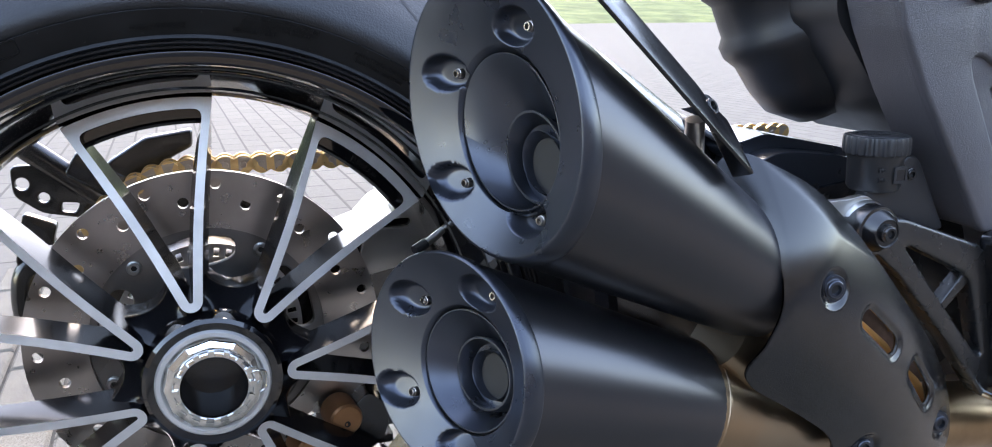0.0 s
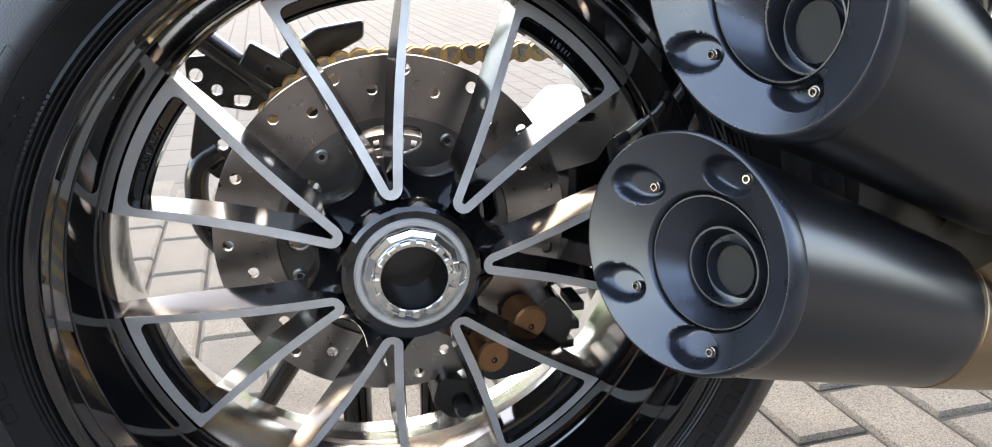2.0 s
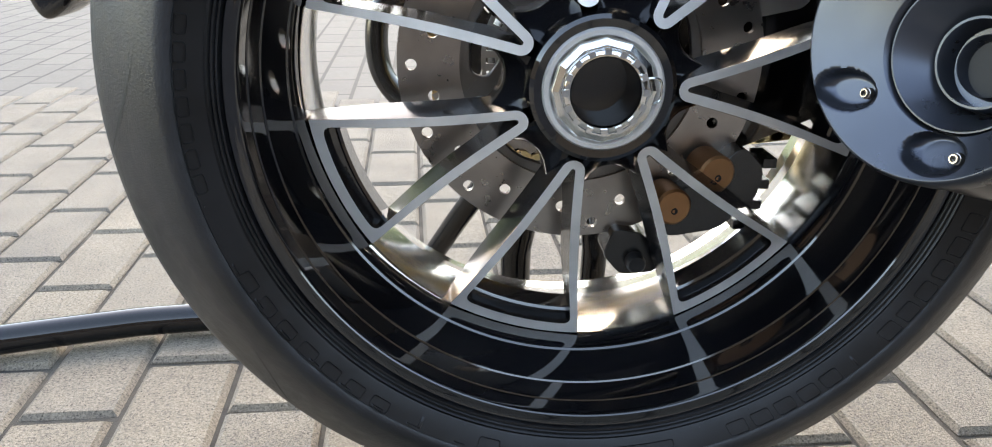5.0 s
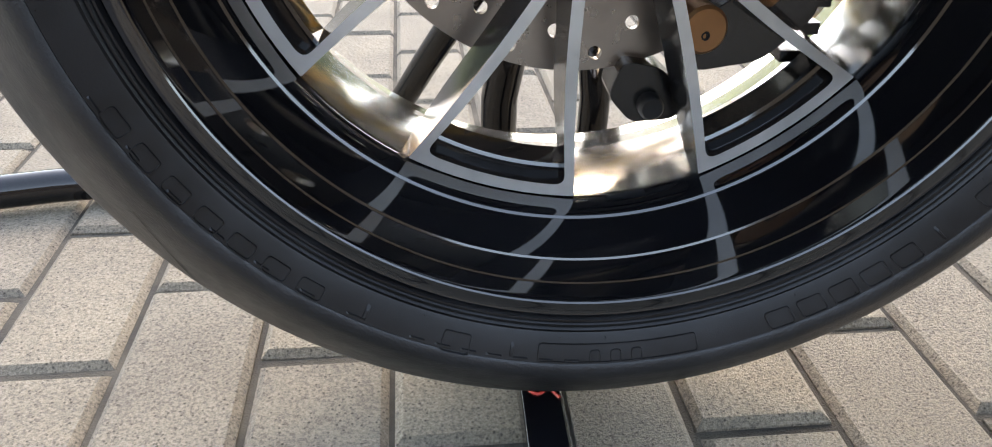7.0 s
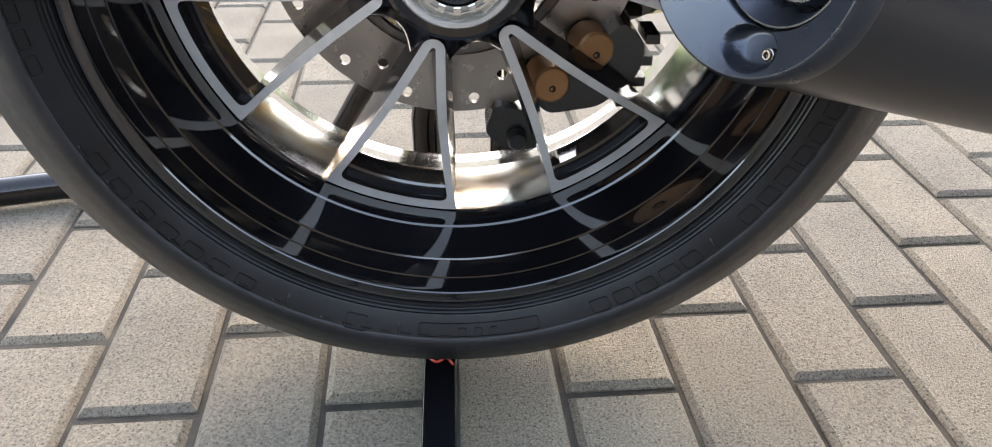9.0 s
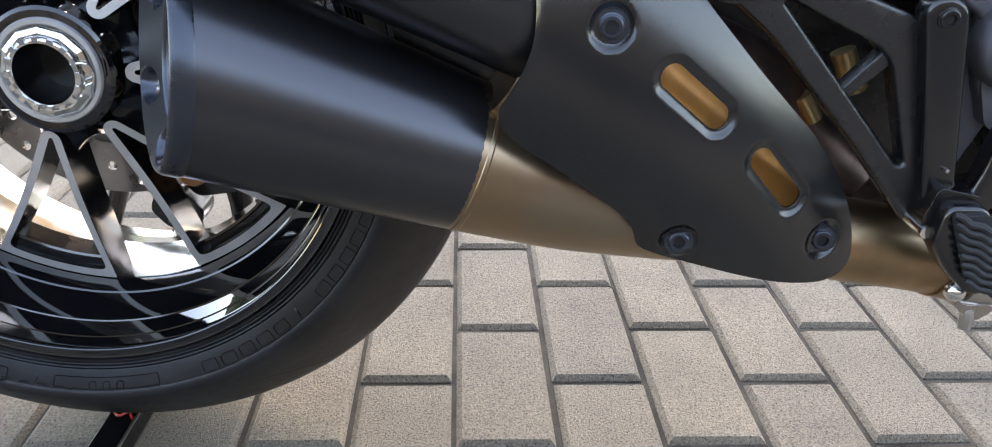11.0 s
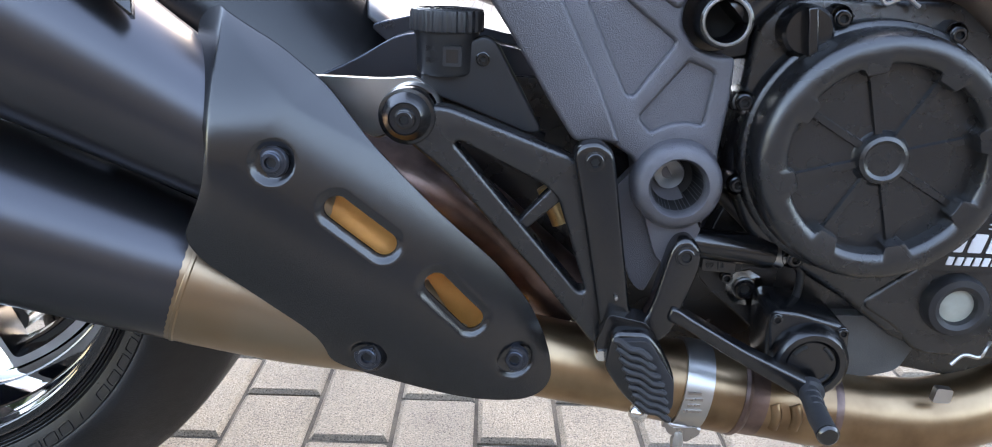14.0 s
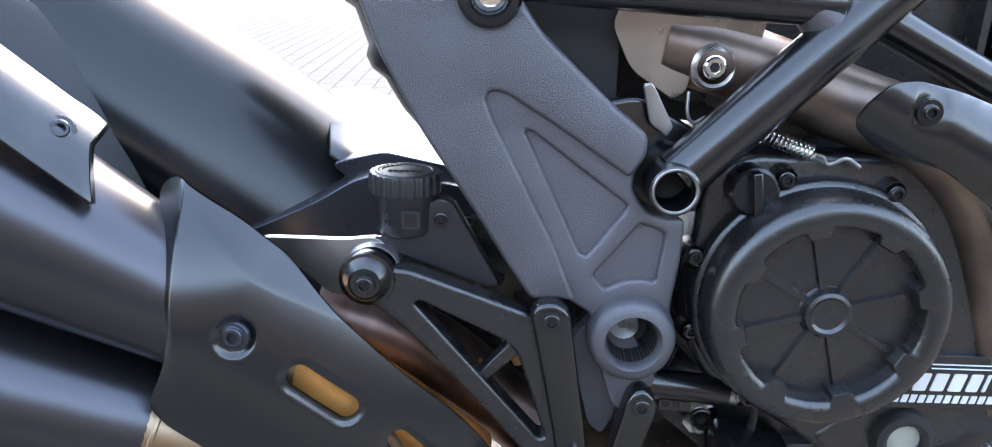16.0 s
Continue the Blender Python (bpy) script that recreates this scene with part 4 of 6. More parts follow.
RAISED = [(0.425, 0.67), (0.505, 0.668), (0.549, 0.6064), (0.593, 0.5653), (0.6138, 0.549), (0.6137, 0.537), (0.6085, 0.5285), (0.6042, 0.5232), (0.5556, 0.5555), (0.5281, 0.5722), (0.5205, 0.5735), (0.5165, 0.5695), (0.5209, 0.5572), (0.5418, 0.517), (0.5618, 0.4783), (0.5765, 0.4435), (0.572, 0.4425), (0.565, 0.444), (0.548, 0.443), (0.532, 0.4665), (0.5126, 0.4973), (0.4786, 0.549), (0.455, 0.592)]


def toward(poly, c, k):
    return [(p[0] + (c[0] - p[0]) * k, p[1] + (c[1] - p[1]) * k) for p in poly]


TRI = rounded([(0.5405, 0.5500), (0.5450, 0.5490), (0.6048, 0.5050), (0.5815, 0.4722), (0.5775, 0.4735)], [0.002, 0.002, 0.003, 0.003, 0.002], 3)
TRAP = rounded([(0.6135, 0.4938), (0.6160, 0.4932), (0.6292, 0.4880), (0.6254, 0.4560), (0.6150, 0.4582), (0.604, 0.4560), (0.5940, 0.4505), (0.5868, 0.4595)], 0.003, 3)
BORES = [circle(0.6125, 0.4195, 0.0158), circle(0.5175, 0.6275, 0.0098)]
part("casting", slab(rounded(MP, 0.005), -0.1228, -0.1180, [TRI, TRAP, *BORES], chamfer=0.0030), CAST_BLACK, plate)
part("raised_border", slab(rounded(toward(RAISED, (0.50, 0.56), 0.004), 0.004), -0.1264, -0.1200, [BORES[1]], chamfer=0.0032), CAST_BLACK, plate, "raised border of the casting round its sunk face")
part("core", slab(rounded(toward(MP, (0.53, 0.53), 0.01), 0.006), -0.1190, -0.075, BORES), CAST_BLACK, plate, bevel=0.002)
part("pivot_boss", revolve([(0.0135, -0.105), (0.0162, -0.128), (0.0172, -0.1345), (0.0185, -0.1365), (0.0225, -0.136), (0.0258, -0.1335), (0.0278, -0.1285), (0.0285, -0.12)], (0.6125, 0, 0.4195), seg=64), CAST_BLACK, plate)
# bore wall and end in near black, standing in for the shade inside
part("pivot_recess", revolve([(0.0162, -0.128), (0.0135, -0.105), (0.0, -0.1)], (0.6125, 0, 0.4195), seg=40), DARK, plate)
part("pivot_bolt", revolve([(0.0, -0.109), (0.004, -0.112), (0.0092, -0.1165), (0.0098, -0.115), (0.0098, -0.1)], (0.609, 0, 0.4235), seg=32), BRUSHED, plate, "bare metal pivot bolt")
part("boss_foot", slab(rounded([(0.594, 0.40), (0.632, 0.4), (0.63, 0.385), (0.612, 0.366), (0.604, 0.37)], 0.008), -0.124, -0.08), CAST_BLACK, plate, bevel=0.002)
part("upper_boss", revolve([(0.0085, -0.11), (0.0105, -0.131), (0.0125, -0.1335), (0.0165, -0.133), (0.0185, -0.129), (0.0185, -0.12)], (0.5175, 0, 0.6275), seg=48), SATIN_BLACK, plate)
part("upper_bolt", revolve([(0.0, -0.121), (0.007, -0.1225), (0.0098, -0.1205), (0.0098, -0.11)], (0.5175, 0, 0.6275), seg=32), CHROME, plate)
part("back_web", slab(rounded([(0.59, 0.35), (0.6, 0.34), (0.625, 0.40), (0.6, 0.44), (0.575, 0.41)], 0.006), -0.112, -0.1), CAST_BLACK, plate, bevel=0.001)

# ---- footpeg hanger ----
hanger = assembly("footpeg_hanger", "black forged footpeg hanger with triangular opening")
AR = rounded([(0.43, 0.452), (0.44, 0.463), (0.456, 0.463), (0.472, 0.4615), (0.5455, 0.435), (0.555, 0.428), (0.5705, 0.36), (0.579, 0.306), (0.569, 0.308), (0.5285, 0.357), (0.4695, 0.4205), (0.445, 0.44)], 0.005)
part("arm", slab(AR, -0.128, -0.112, [rounded([(0.4749, 0.4395), (0.4783, 0.4408), (0.5323, 0.4150), (0.5406, 0.4066), (0.5609, 0.3463), (0.5565, 0.3461)], [0.002, 0.002, 0.004, 0.004, 0.002, 0.002], 3)], chamfer=0.0030), ENGINE_BLACK, hanger)
part("cross_bar", slab([(0.5160, 0.3905), (0.5215, 0.3850), (0.5445, 0.4070), (0.5385, 0.4160)], -0.1240, -0.1130, chamfer=0.0018), ENGINE_BLACK, hanger)
part("strut", slab(rounded([(0.5475, 0.4382), (0.5517, 0.4449), (0.5619, 0.4470), (0.5716, 0.4411), (0.5751, 0.4221), (0.5890, 0.3390), (0.5930, 0.3325), (0.5990, 0.3335), (0.6030, 0.3440), (0.6110, 0.3800), (0.6150, 0.3872), (0.6225, 0.3890), (0.6308, 0.3805), (0.6303, 0.3684), (0.6173, 0.3252), (0.6050, 0.3130), (0.5800, 0.3080), (0.5716, 0.3228), (0.5589, 0.3855)], 0.0055, 5), -0.1385, -0.1240, chamfer=0.0034), SATIN_BLACK, hanger, "forked satin black strut")
bolt(hanger, (0.5605, -0.1385, 0.4345), 0.0064, h=0.0026)
bolt(hanger, (0.6205, -0.1385, 0.3770), 0.0066, h=0.0026)
part("stud", revolve([(0.0, -0.1425), (0.0012, -0.142), (0.0012, -0.136)], (0.5795, 0, 0.348), seg=10), BRUSHED, hanger)
part("bobbin", revolve([(0.0, -0.1385), (0.0060, -0.1385), (0.0066, -0.1370), (0.0092, -0.1370), (0.0100, -0.1380), (0.0108, -0.1372), (0.0150, -0.1305), (0.0170, -0.1300), (0.0176, -0.1285), (0.0176, -0.1235), (0.0168, -0.122), (0.0165, -0.1), (0.015, -0.09)], (0.4458, 0, 0.4555), (0, 1, 0), 56), SATIN_BLACK, hanger, "black stepped bobbin and bolt", smooth=25)
bolt(hanger, (0.4458, -0.1385, 0.4555), 0.0062, h=0.003, mat=SATIN_BLACK)
tab = part("silencer_tab", slab(rounded([(0.375, 0.475), (0.385, 0.4755), (0.43, 0.475), (0.45, 0.4775), (0.46, 0.468), (0.44, 0.448), (0.432, 0.438), (0.42, 0.438), (0.405, 0.452)], 0.006), -0.112, -0.106), BRUSHED, hanger, "bare aluminium silencer mounting tab", bevel=0.0015)
part("tab_collar", revolve([(0.0165, -0.118), (0.0178, -0.116), (0.0178, -0.098), (0.0165, -0.097)], (0.4475, 0, 0.4565), seg=40), BRUSHED, hanger)

# ---- footpeg ----
peg = assembly("footpeg", "folded rider footpeg with ribbed black rubber pad")
PO = rounded([(0.5735, 0.308), (0.5760, 0.327), (0.5800, 0.3325), (0.5990, 0.3325), (0.6075, 0.322), (0.6180, 0.303), (0.6190, 0.284), (0.6100, 0.2745), (0.6000, 0.2755), (0.5850, 0.291)], 0.005)
part("tray", slab(PO, -0.158, -0.140, chamfer=0.003), SATIN_BLACK, peg)
for k in range(8):                                        # wavy rubber ribs with toothed ends
    t = k / 7
    x0, z0 = 0.5770 + 0.0165 * t, 0.3275 - 0.0420 * t
    run = 0.026 - 0.006 * abs(t - 0.4)
    bm = bmesh.new()
    pts = [(x0 + u * run, -0.1645 - 0.12 * u * run / 0.026 * 0.02, z0 + 0.003 - u * run * 0.42 + 0.0009 * math.sin(u * 11 + k)) for u in [j / 10 for j in range(11)]]
    add_tube(bm, pts, [0.0016] + [0.0024] * 9 + [0.0016], 8)
    part("rubber_rib", bm, PEG_RUBBER, peg)
part("pad", slab(rounded([(0.5785, 0.3285), (0.5985, 0.3305), (0.6165, 0.303), (0.6175, 0.285), (0.6095, 0.2775), (0.5965, 0.287)], 0.004), -0.1632, -0.156), PEG_RUBBER, peg, bevel=0.002)
part("ball_stud", revolve([(0.0, -0.0066), (0.0030, -0.0058), (0.0056, -0.0034), (0.0066, 0.0), (0.0056, 0.0034), (0.0030, 0.0058), (0.0, 0.0066)], (0.5985, -0.150, 0.2735), (0, 1, 0), 28), CHROME, peg, "bright ball-ended feeler")
part("pivot_pin", revolve([(0.0, -0.15), (0.0035, -0.15), (0.004, -0.148), (0.004, -0.12)], (0.572, 0, 0.312), seg=16), CHROME, peg)
part("clevis", slab(rounded([(0.575, 0.34), (0.6, 0.335), (0.605, 0.318), (0.575, 0.305), (0.568, 0.318)], 0.004), -0.148, -0.128), SATIN_BLACK, peg, bevel=0.002)

# ---- brake pedal and its pivot ----
pedal = assembly("brake_pedal", "black rear brake pedal with round pivot cover")
PA = rounded([(0.6150, 0.3440), (0.6210, 0.3415), (0.6268, 0.3375), (0.6640, 0.3165), (0.7060, 0.2968), (0.7140, 0.2930), (0.7130, 0.2840), (0.7040, 0.2825), (0.6989, 0.2865), (0.6580, 0.3085), (0.6225, 0.3300), (0.6120, 0.3340)], 0.004)
part("lever", slab(PA, -0.142, -0.128, chamfer=0.0025), SATIN_BLACK, pedal)
part("toe_peg", tube([(0.7095, -0.136, 0.2895), (0.7090, -0.142, 0.2893), (0.7075, -0.1435, 0.2893), (0.7070, -0.150, 0.2895), (0.7066, -0.1505, 0.2895), (0.7058, -0.158, 0.2897), (0.7054, -0.1585, 0.2897), (0.7046, -0.166, 0.2899), (0.7042, -0.1665, 0.2899), (0.7034, -0.174, 0.2901), (0.7028, -0.186, 0.2903), (0.7022, -0.1945, 0.2905)], [0.0085, 0.0085, 0.0066, 0.0066, 0.0060, 0.0066, 0.0060, 0.0066, 0.0060, 0.0066, 0.0064, 0.0068], 20), PEG_RUBBER, pedal, "grooved black toe peg")
part("peg_tip", revolve([(0.0, -0.1972), (0.0050, -0.1970), (0.0064, -0.1955), (0.0066, -0.194)], (0.7022, 0, 0.2905), seg=24), SATIN_BLACK, pedal)
pump = assembly("water_pump_cover", "black housing with round cover beside the pedal")
part("housing", slab(rounded([(0.6815, 0.3330), (0.6870, 0.3375), (0.7000, 0.3370), (0.7300, 0.3290), (0.7360, 0.3230), (0.7385, 0.2960), (0.7240, 0.2770), (0.7030, 0.2760), (0.6840, 0.2900)], 0.008), -0.122, -0.08, chamfer=0.004), SATIN_BLACK, pump)
part("round_cover", revolve([(0.0, -0.1305), (0.0155, -0.1305), (0.0165, -0.1295), (0.0178, -0.1325), (0.0215, -0.1325), (0.0245, -0.129), (0.026, -0.122), (0.026, -0.1)], (0.7107, 0, 0.3035), seg=64), SATIN_BLACK, pump)
for k in range(4):
    a0 = radians(20 + 90 * k)
    bm = bmesh.new()
    add_tube(bm, [(0.7107 + 0.0135 * math.cos(a0 + j * 0.12), -0.1306, 0.3035 + 0.0135 * math.sin(a0 + j * 0.12)) for j in range(7)], 0.0012, 8)
    # slot shade drawn as a near-black bead
    part("arc_slot", bm, DARK, pump)
bolt(pump, (0.7305, -0.122, 0.3235), 0.004, h=0.003)
bolt(pump, (0.6870, -0.122, 0.3310), 0.004, h=0.003)

# ---- brake fluid reservoir ----
res = assembly("brake_fluid_reservoir", "grey plastic brake fluid reservoir with ribbed black cap")
RX, RZ, RY = 0.4665, 0.492, -0.098
part("body", revolve([(0.0, -0.014), (0.0165, -0.014), (0.0185, -0.0115), (0.0192, 0.009), (0.0205, 0.011), (0.0205, 0.0125), (0.0, 0.0125)], (RX, RY, RZ), (0, 0, 1), 48), GREY_PLASTIC, res)
cap = bmesh.new()
cap_ring = []
for k in range(96):
    a = 2 * math.pi * k / 96
    cap_ring.append((0.0232 if k % 4 < 2 else 0.0221, a))
rows = []
for h, sc in ((0.0125, 0.97), (0.0135, 1.0), (0.0235, 1.0), (0.0255, 0.97)):
    rows.append([cap.verts.new((RX + r * sc * math.cos(a), RY + r * sc * math.sin(a), RZ + h)) for r, a in cap_ring])
for A, B in zip(rows, rows[1:]):
    for k in range(96):
        cap.faces.new((A[k], A[(k + 1) % 96], B[(k + 1) % 96], B[k]))
cap.faces.new(rows[0])
cap.faces.new(rows[-1])
lid = part("cap", cap, PLASTIC, res, "ribbed black screw cap", smooth=25)
part("cap_rim", revolve([(0.0165, 0.0256), (0.0172, 0.0263), (0.0185, 0.0263), (0.0192, 0.0256)], (RX, RY, RZ), (0, 0, 1), 48), PLASTIC, lid)
for k in range(26):                                       # ring of raised print that cannot be read
    a = radians(20 + k * 12.5)
    bm = box(-0.0014, 0.0148, 0.0255, 0.0014, 0.0164, 0.0261)
    bmesh.ops.rotate(bm, verts=bm.verts, cent=(0, 0, 0), matrix=Matrix.Rotation(a, 3, 'Z'))
    bmesh.ops.translate(bm, verts=bm.verts, vec=(RX, RY, RZ))
    part("print_bar", bm, PLASTIC, lid, smooth=0)
for k in range(6):
    part("mark_bar", box(RX - 0.0105 + k * 0.0036, RY - 0.0025, RZ + 0.0255, RX - 0.008 + k * 0.0036, RY + 0.003, RZ + 0.0263), PLASTIC, lid, smooth=0)
part("level_window", box(RX + 0.001, RY - 0.0198, RZ - 0.0055, RX + 0.0095, RY - 0.0165, RZ + 0.0035), material("dark_fluid_window", (0.022, 0.018, 0.016), 0.15), res)
part("window_frame", slab(rounded([(RX - 0.0005, RZ - 0.007), (RX + 0.011, RZ - 0.007), (RX + 0.011, RZ + 0.005), (RX - 0.0005, RZ + 0.005)], 0.001), RY - 0.0203, RY - 0.017, [[(RX + 0.0015, RZ - 0.005), (RX + 0.009, RZ - 0.005), (RX + 0.009, RZ + 0.003), (RX + 0.0015, RZ + 0.003)]]), GREY_PLASTIC, res, smooth=0)
for t, dz in (("MAX", 0.0015), ("MIN", -0.0055)):
    writing("level_mark", t, 0.0045, lambda x, y, z, dz=dz: Vector((RX - 0.0115 + x, RY - 0.0168 - z - 0.0012 * (x / 0.01), RZ + dz + y)), PLASTIC, res, 0.0008)
part("bracket", slab(rounded([(0.476, 0.497), (0.49, 0.5035), (0.498, 0.5), (0.529, 0.445), (0.52, 0.443), (0.455, 0.468), (0.45, 0.478)], 0.006), -0.108, -0.098, chamfer=0.002), GREY_PLASTIC, res)
bolt(res, (0.49, -0.108, 0.489), 0.0045, h=0.003)
part("hose", tube(smooth_path([(0.466, RY, 0.479), (0.462, RY + 0.01, 0.465), (0.48, RY + 0.03, 0.45), (0.53, RY + 0.04, 0.43)], 6), 0.005, 12), PLASTIC, res)

# ---- engine ----
engine = assembly("engine", "matt black engine side with round clutch cover")
CX, CZ = 0.7325, 0.4415
part("crankcase", slab(rounded([(0.655, 0.52), (0.68, 0.535), (0.80, 0.535), (0.86, 0.5), (0.9, 0.4), (0.9, 0.3), (0.78, 0.305), (0.74, 0.335), (0.67, 0.375), (0.648, 0.42)], 0.015), -0.098, 0.1, chamfer=0.006), ENGINE_BLACK, engine)
part("belly", slab(rounded([(0.66, 0.40), (0.74, 0.36), (0.80, 0.315), (0.9, 0.3), (0.9, 0.26), (0.70, 0.29), (0.64, 0.34)], 0.015), -0.07, 0.08), ENGINE_BLACK, engine, bevel=0.006)
part("sump", slab(rounded([(0.7250, 0.3180), (0.7950, 0.3200), (0.8020, 0.3060), (0.7900, 0.2780), (0.7600, 0.2700), (0.7350, 0.2800)], 0.008), -0.082, 0.05), SUMP_GREY, engine, "bare grey cast sump", bevel=0.004)
part("lower_case", slab(rounded([(0.745, 0.335), (0.775, 0.318), (0.79, 0.3), (0.85, 0.298), (0.9, 0.31), (0.9, 0.36), (0.8, 0.38)], 0.012), -0.1, -0.02, chamfer=0.004), ENGINE_BLACK, engine)
RIBS = [radians(15 + 45 * k) for k in range(8)]


def cover_inner(a):
    """Inner radius of the cover's ring: it steps inwards at the end of each rib."""
    off = min(abs((a - q + math.pi) % (2 * math.pi) - math.pi) for q in RIBS)
    t = max(0.0, min(1.0, (radians(8.0) - off) / radians(2.2)))
    return 0.0572 - 0.0052 * t * t * (3 - 2 * t)


bm = bmesh.new()
rings = []
for dr, r, y in ((0.0, None, -0.1250), (0.0005, None, -0.1362), (0.0016, None, -0.1382), (0.0, 0.0630, -0.1402), (0.0, 0.0690, -0.1400), (0.0, 0.0728, -0.1378), (0.0, 0.0752, -0.1335), (0.0, 0.0762, -0.1230), (0.0, 0.0770, -0.1125), (0.0, 0.0795, -0.1115), (0.0, 0.0805, -0.1100), (0.0, 0.0808, -0.09)):
    ring = []
    for k in range(288):
        q = 2 * math.pi * k / 288
        rr = cover_inner(q) + dr if r is None else r
        ring.append(bm.verts.new((CX + rr * math.cos(q), y, CZ + rr * math.sin(q))))
    rings.append(ring)
for A, B in zip(rings, rings[1:]):
    for k in range(288):
        bm.faces.new((A[k], A[(k + 1) % 288], B[(k + 1) % 288], B[k]))
part("clutch_cover", bm, ENGINE_BLACK, engine, "matt black round clutch cover with eight stepped notches", smooth=40)
part("cover_disc", revolve([(0.0, -0.1325), (0.0100, -0.1325), (0.0122, -0.1340), (0.0145, -0.1330), (0.0158, -0.1285), (0.0175, -0.1268), (0.0580, -0.1262)], (CX, 0, CZ), seg=90), ENGINE_BLACK, engine, smooth=30)
for q in RIBS:
    d, t = Vector((math.cos(q), 0, math.sin(q))), Vector((-math.sin(q), 0, math.cos(q)))
    c = Vector((CX, 0, CZ))
    bm = bmesh.new()
    near, far = [], []
    for r, w in ((0.0145, 0.0022), (0.0535, 0.0019)):
        for sgn, y in ((-1.45, -0.1255), (-0.95, -0.1294), (0.95, -0.1294), (1.45, -0.1255)):
            (near if r < 0.02 else far).append(bm.verts.new(c + d * r + t * w * sgn + Vector((0, y, 0))))
    for i in range(3):
        bm.faces.new((near[i], near[i + 1], far[i + 1], far[i]))
    bm.faces.new(near)
    bm.faces.new(far)
    part("radial_rib", bm, ENGINE_BLACK, engine, smooth=0)
for x, z, y in ((0.652, 0.469, -0.108), (0.655, 0.4155, -0.104), (0.6985, 0.3665, -0.104), (0.703, 0.5215, -0.11), (0.772, 0.5145, -0.11), (0.806, 0.39, -0.104)):
    part("bolt_boss", revolve([(0.007, y + 0.001), (0.0078, y + 0.003), (0.0085, -0.09)], (x, 0, z), seg=24), ENGINE_BLACK, engine)
    bolt(engine, (x, y, z), 0.0052, h=0.004)
filler = part("filler_plug", revolve([(0.0, -0.115), (0.0135, -0.115), (0.0155, -0.113), (0.0158, -0.095)], (0.6835, 0, 0.5135), seg=40), SATIN_BLACK, engine, "black oil filler plug")
bm = box(-0.003, -0.123, -0.0145, 0.003, -0.114, 0.0145)
bmesh.ops.rotate(bm, verts=bm.verts, cent=(0, 0, 0), matrix=Matrix.Rotation(radians(-8), 3, 'Y'))
bmesh.ops.translate(bm, verts=bm.verts, vec=(0.6835, 0, 0.5135))
part("grip", bm, SATIN_BLACK, filler, bevel=0.001)
sight = part("sight_glass", revolve([(0.0115, -0.105), (0.0125, -0.109), (0.0155, -0.1105), (0.0195, -0.1095), (0.0215, -0.105), (0.0215, -0.09)], (0.8085, 0, 0.3390), seg=48), PLASTIC, engine, "round oil sight glass with black ring")
part("lens", revolve([(0.0, -0.1065), (0.007, -0.1063), (0.012, -0.105)], (0.8085, 0, 0.3390), seg=32), MILK, sight, "milky glass lens")
part("badge_plate", slab(rounded([(0.758, 0.402), (0.9, 0.402), (0.9, 0.3625), (0.775, 0.3625)], 0.003), -0.1035, -0.098), SATIN_BLACK, engine, bevel=0.001)
# lettering of the maker, as plain bars
for x, w in ((0.7965, 0.0105), (0.8085, 0.0105), (0.8205, 0.0105), (0.8325, 0.0105), (0.8445, 0.0095), (0.8555, 0.004)):
    part("white_mark", slab(rounded([(x, 0.3762), (x + w - 0.0015, 0.3762), (x + w + 0.0015, 0.3890), (x + 0.003, 0.3890)], 0.001, 2), -0.1043, -0.1034), WHITE, engine, smooth=0)
for k in range(15):
    x = 0.7965 + k * 0.0058
    part("white_mark", slab([(x, 0.3672), (x + 0.0040, 0.3672), (x + 0.0053, 0.3728), (x + 0.0013, 0.3728)], -0.1043, -0.1034), WHITE, engine, smooth=0)
for z in (0.3955, 0.3925):
    part("white_line", slab([(0.8195, z), (0.9, z - 0.0006), (0.9, z + 0.0001), (0.8195, z + 0.0007)], -0.1043, -0.1034), WHITE, engine, smooth=0)
part("cylinder_head", slab(rounded([(0.66, 0.56), (0.7, 0.62), (0.84, 0.72), (0.9, 0.7), (0.9, 0.53), (0.70, 0.53)], 0.01), -0.04, 0.1), ENGINE_BLACK, engine, bevel=0.005)
for k in range(6):
    part("cooling_fin", slab([(0.83 + 0.012 * k, 0.52), (0.835 + 0.012 * k, 0.52), (0.84 + 0.012 * k, 0.7), (0.835 + 0.012 * k, 0.7)], -0.06, -0.03), ENGINE_BLACK, engine)
part("belt_guide", slab(rounded([(0.615, 0.575), (0.64, 0.56), (0.66, 0.56), (0.67, 0.62), (0.63, 0.65), (0.6, 0.62)], 0.006), -0.06, 0.05), ENGINE_BLACK, engine)

part("rear_case", slab(rounded([(0.44, 0.46), (0.5, 0.47), (0.66, 0.46), (0.72, 0.40), (0.745, 0.262), (0.62, 0.268), (0.54, 0.288), (0.49, 0.34), (0.44, 0.42)], 0.02), -0.035, 0.1), ENGINE_BLACK, engine, bevel=0.006)
part("branch_pipe", tube(smooth_path([(0.40, -0.07, 0.41), (0.47, -0.065, 0.385), (0.52, -0.05, 0.34), (0.56, -0.05, 0.305)], 5), 0.026, 32), WELD_TINT, engine, "dark brown branch pipe")
part("gold_fitting", tube([(0.535, -0.07, 0.40), (0.547, -0.072, 0.375)], 0.008, 16), GOLD, engine, "gold-coloured fitting")
part("gold_fitting", tube([(0.512, -0.075, 0.372), (0.522, -0.075, 0.356)], 0.007, 16), GOLD, engine, "gold-coloured fitting")
# master cylinder and switch under the plate
master = assembly("master_cylinder", "black rear brake master cylinder with brass-coloured fitting")
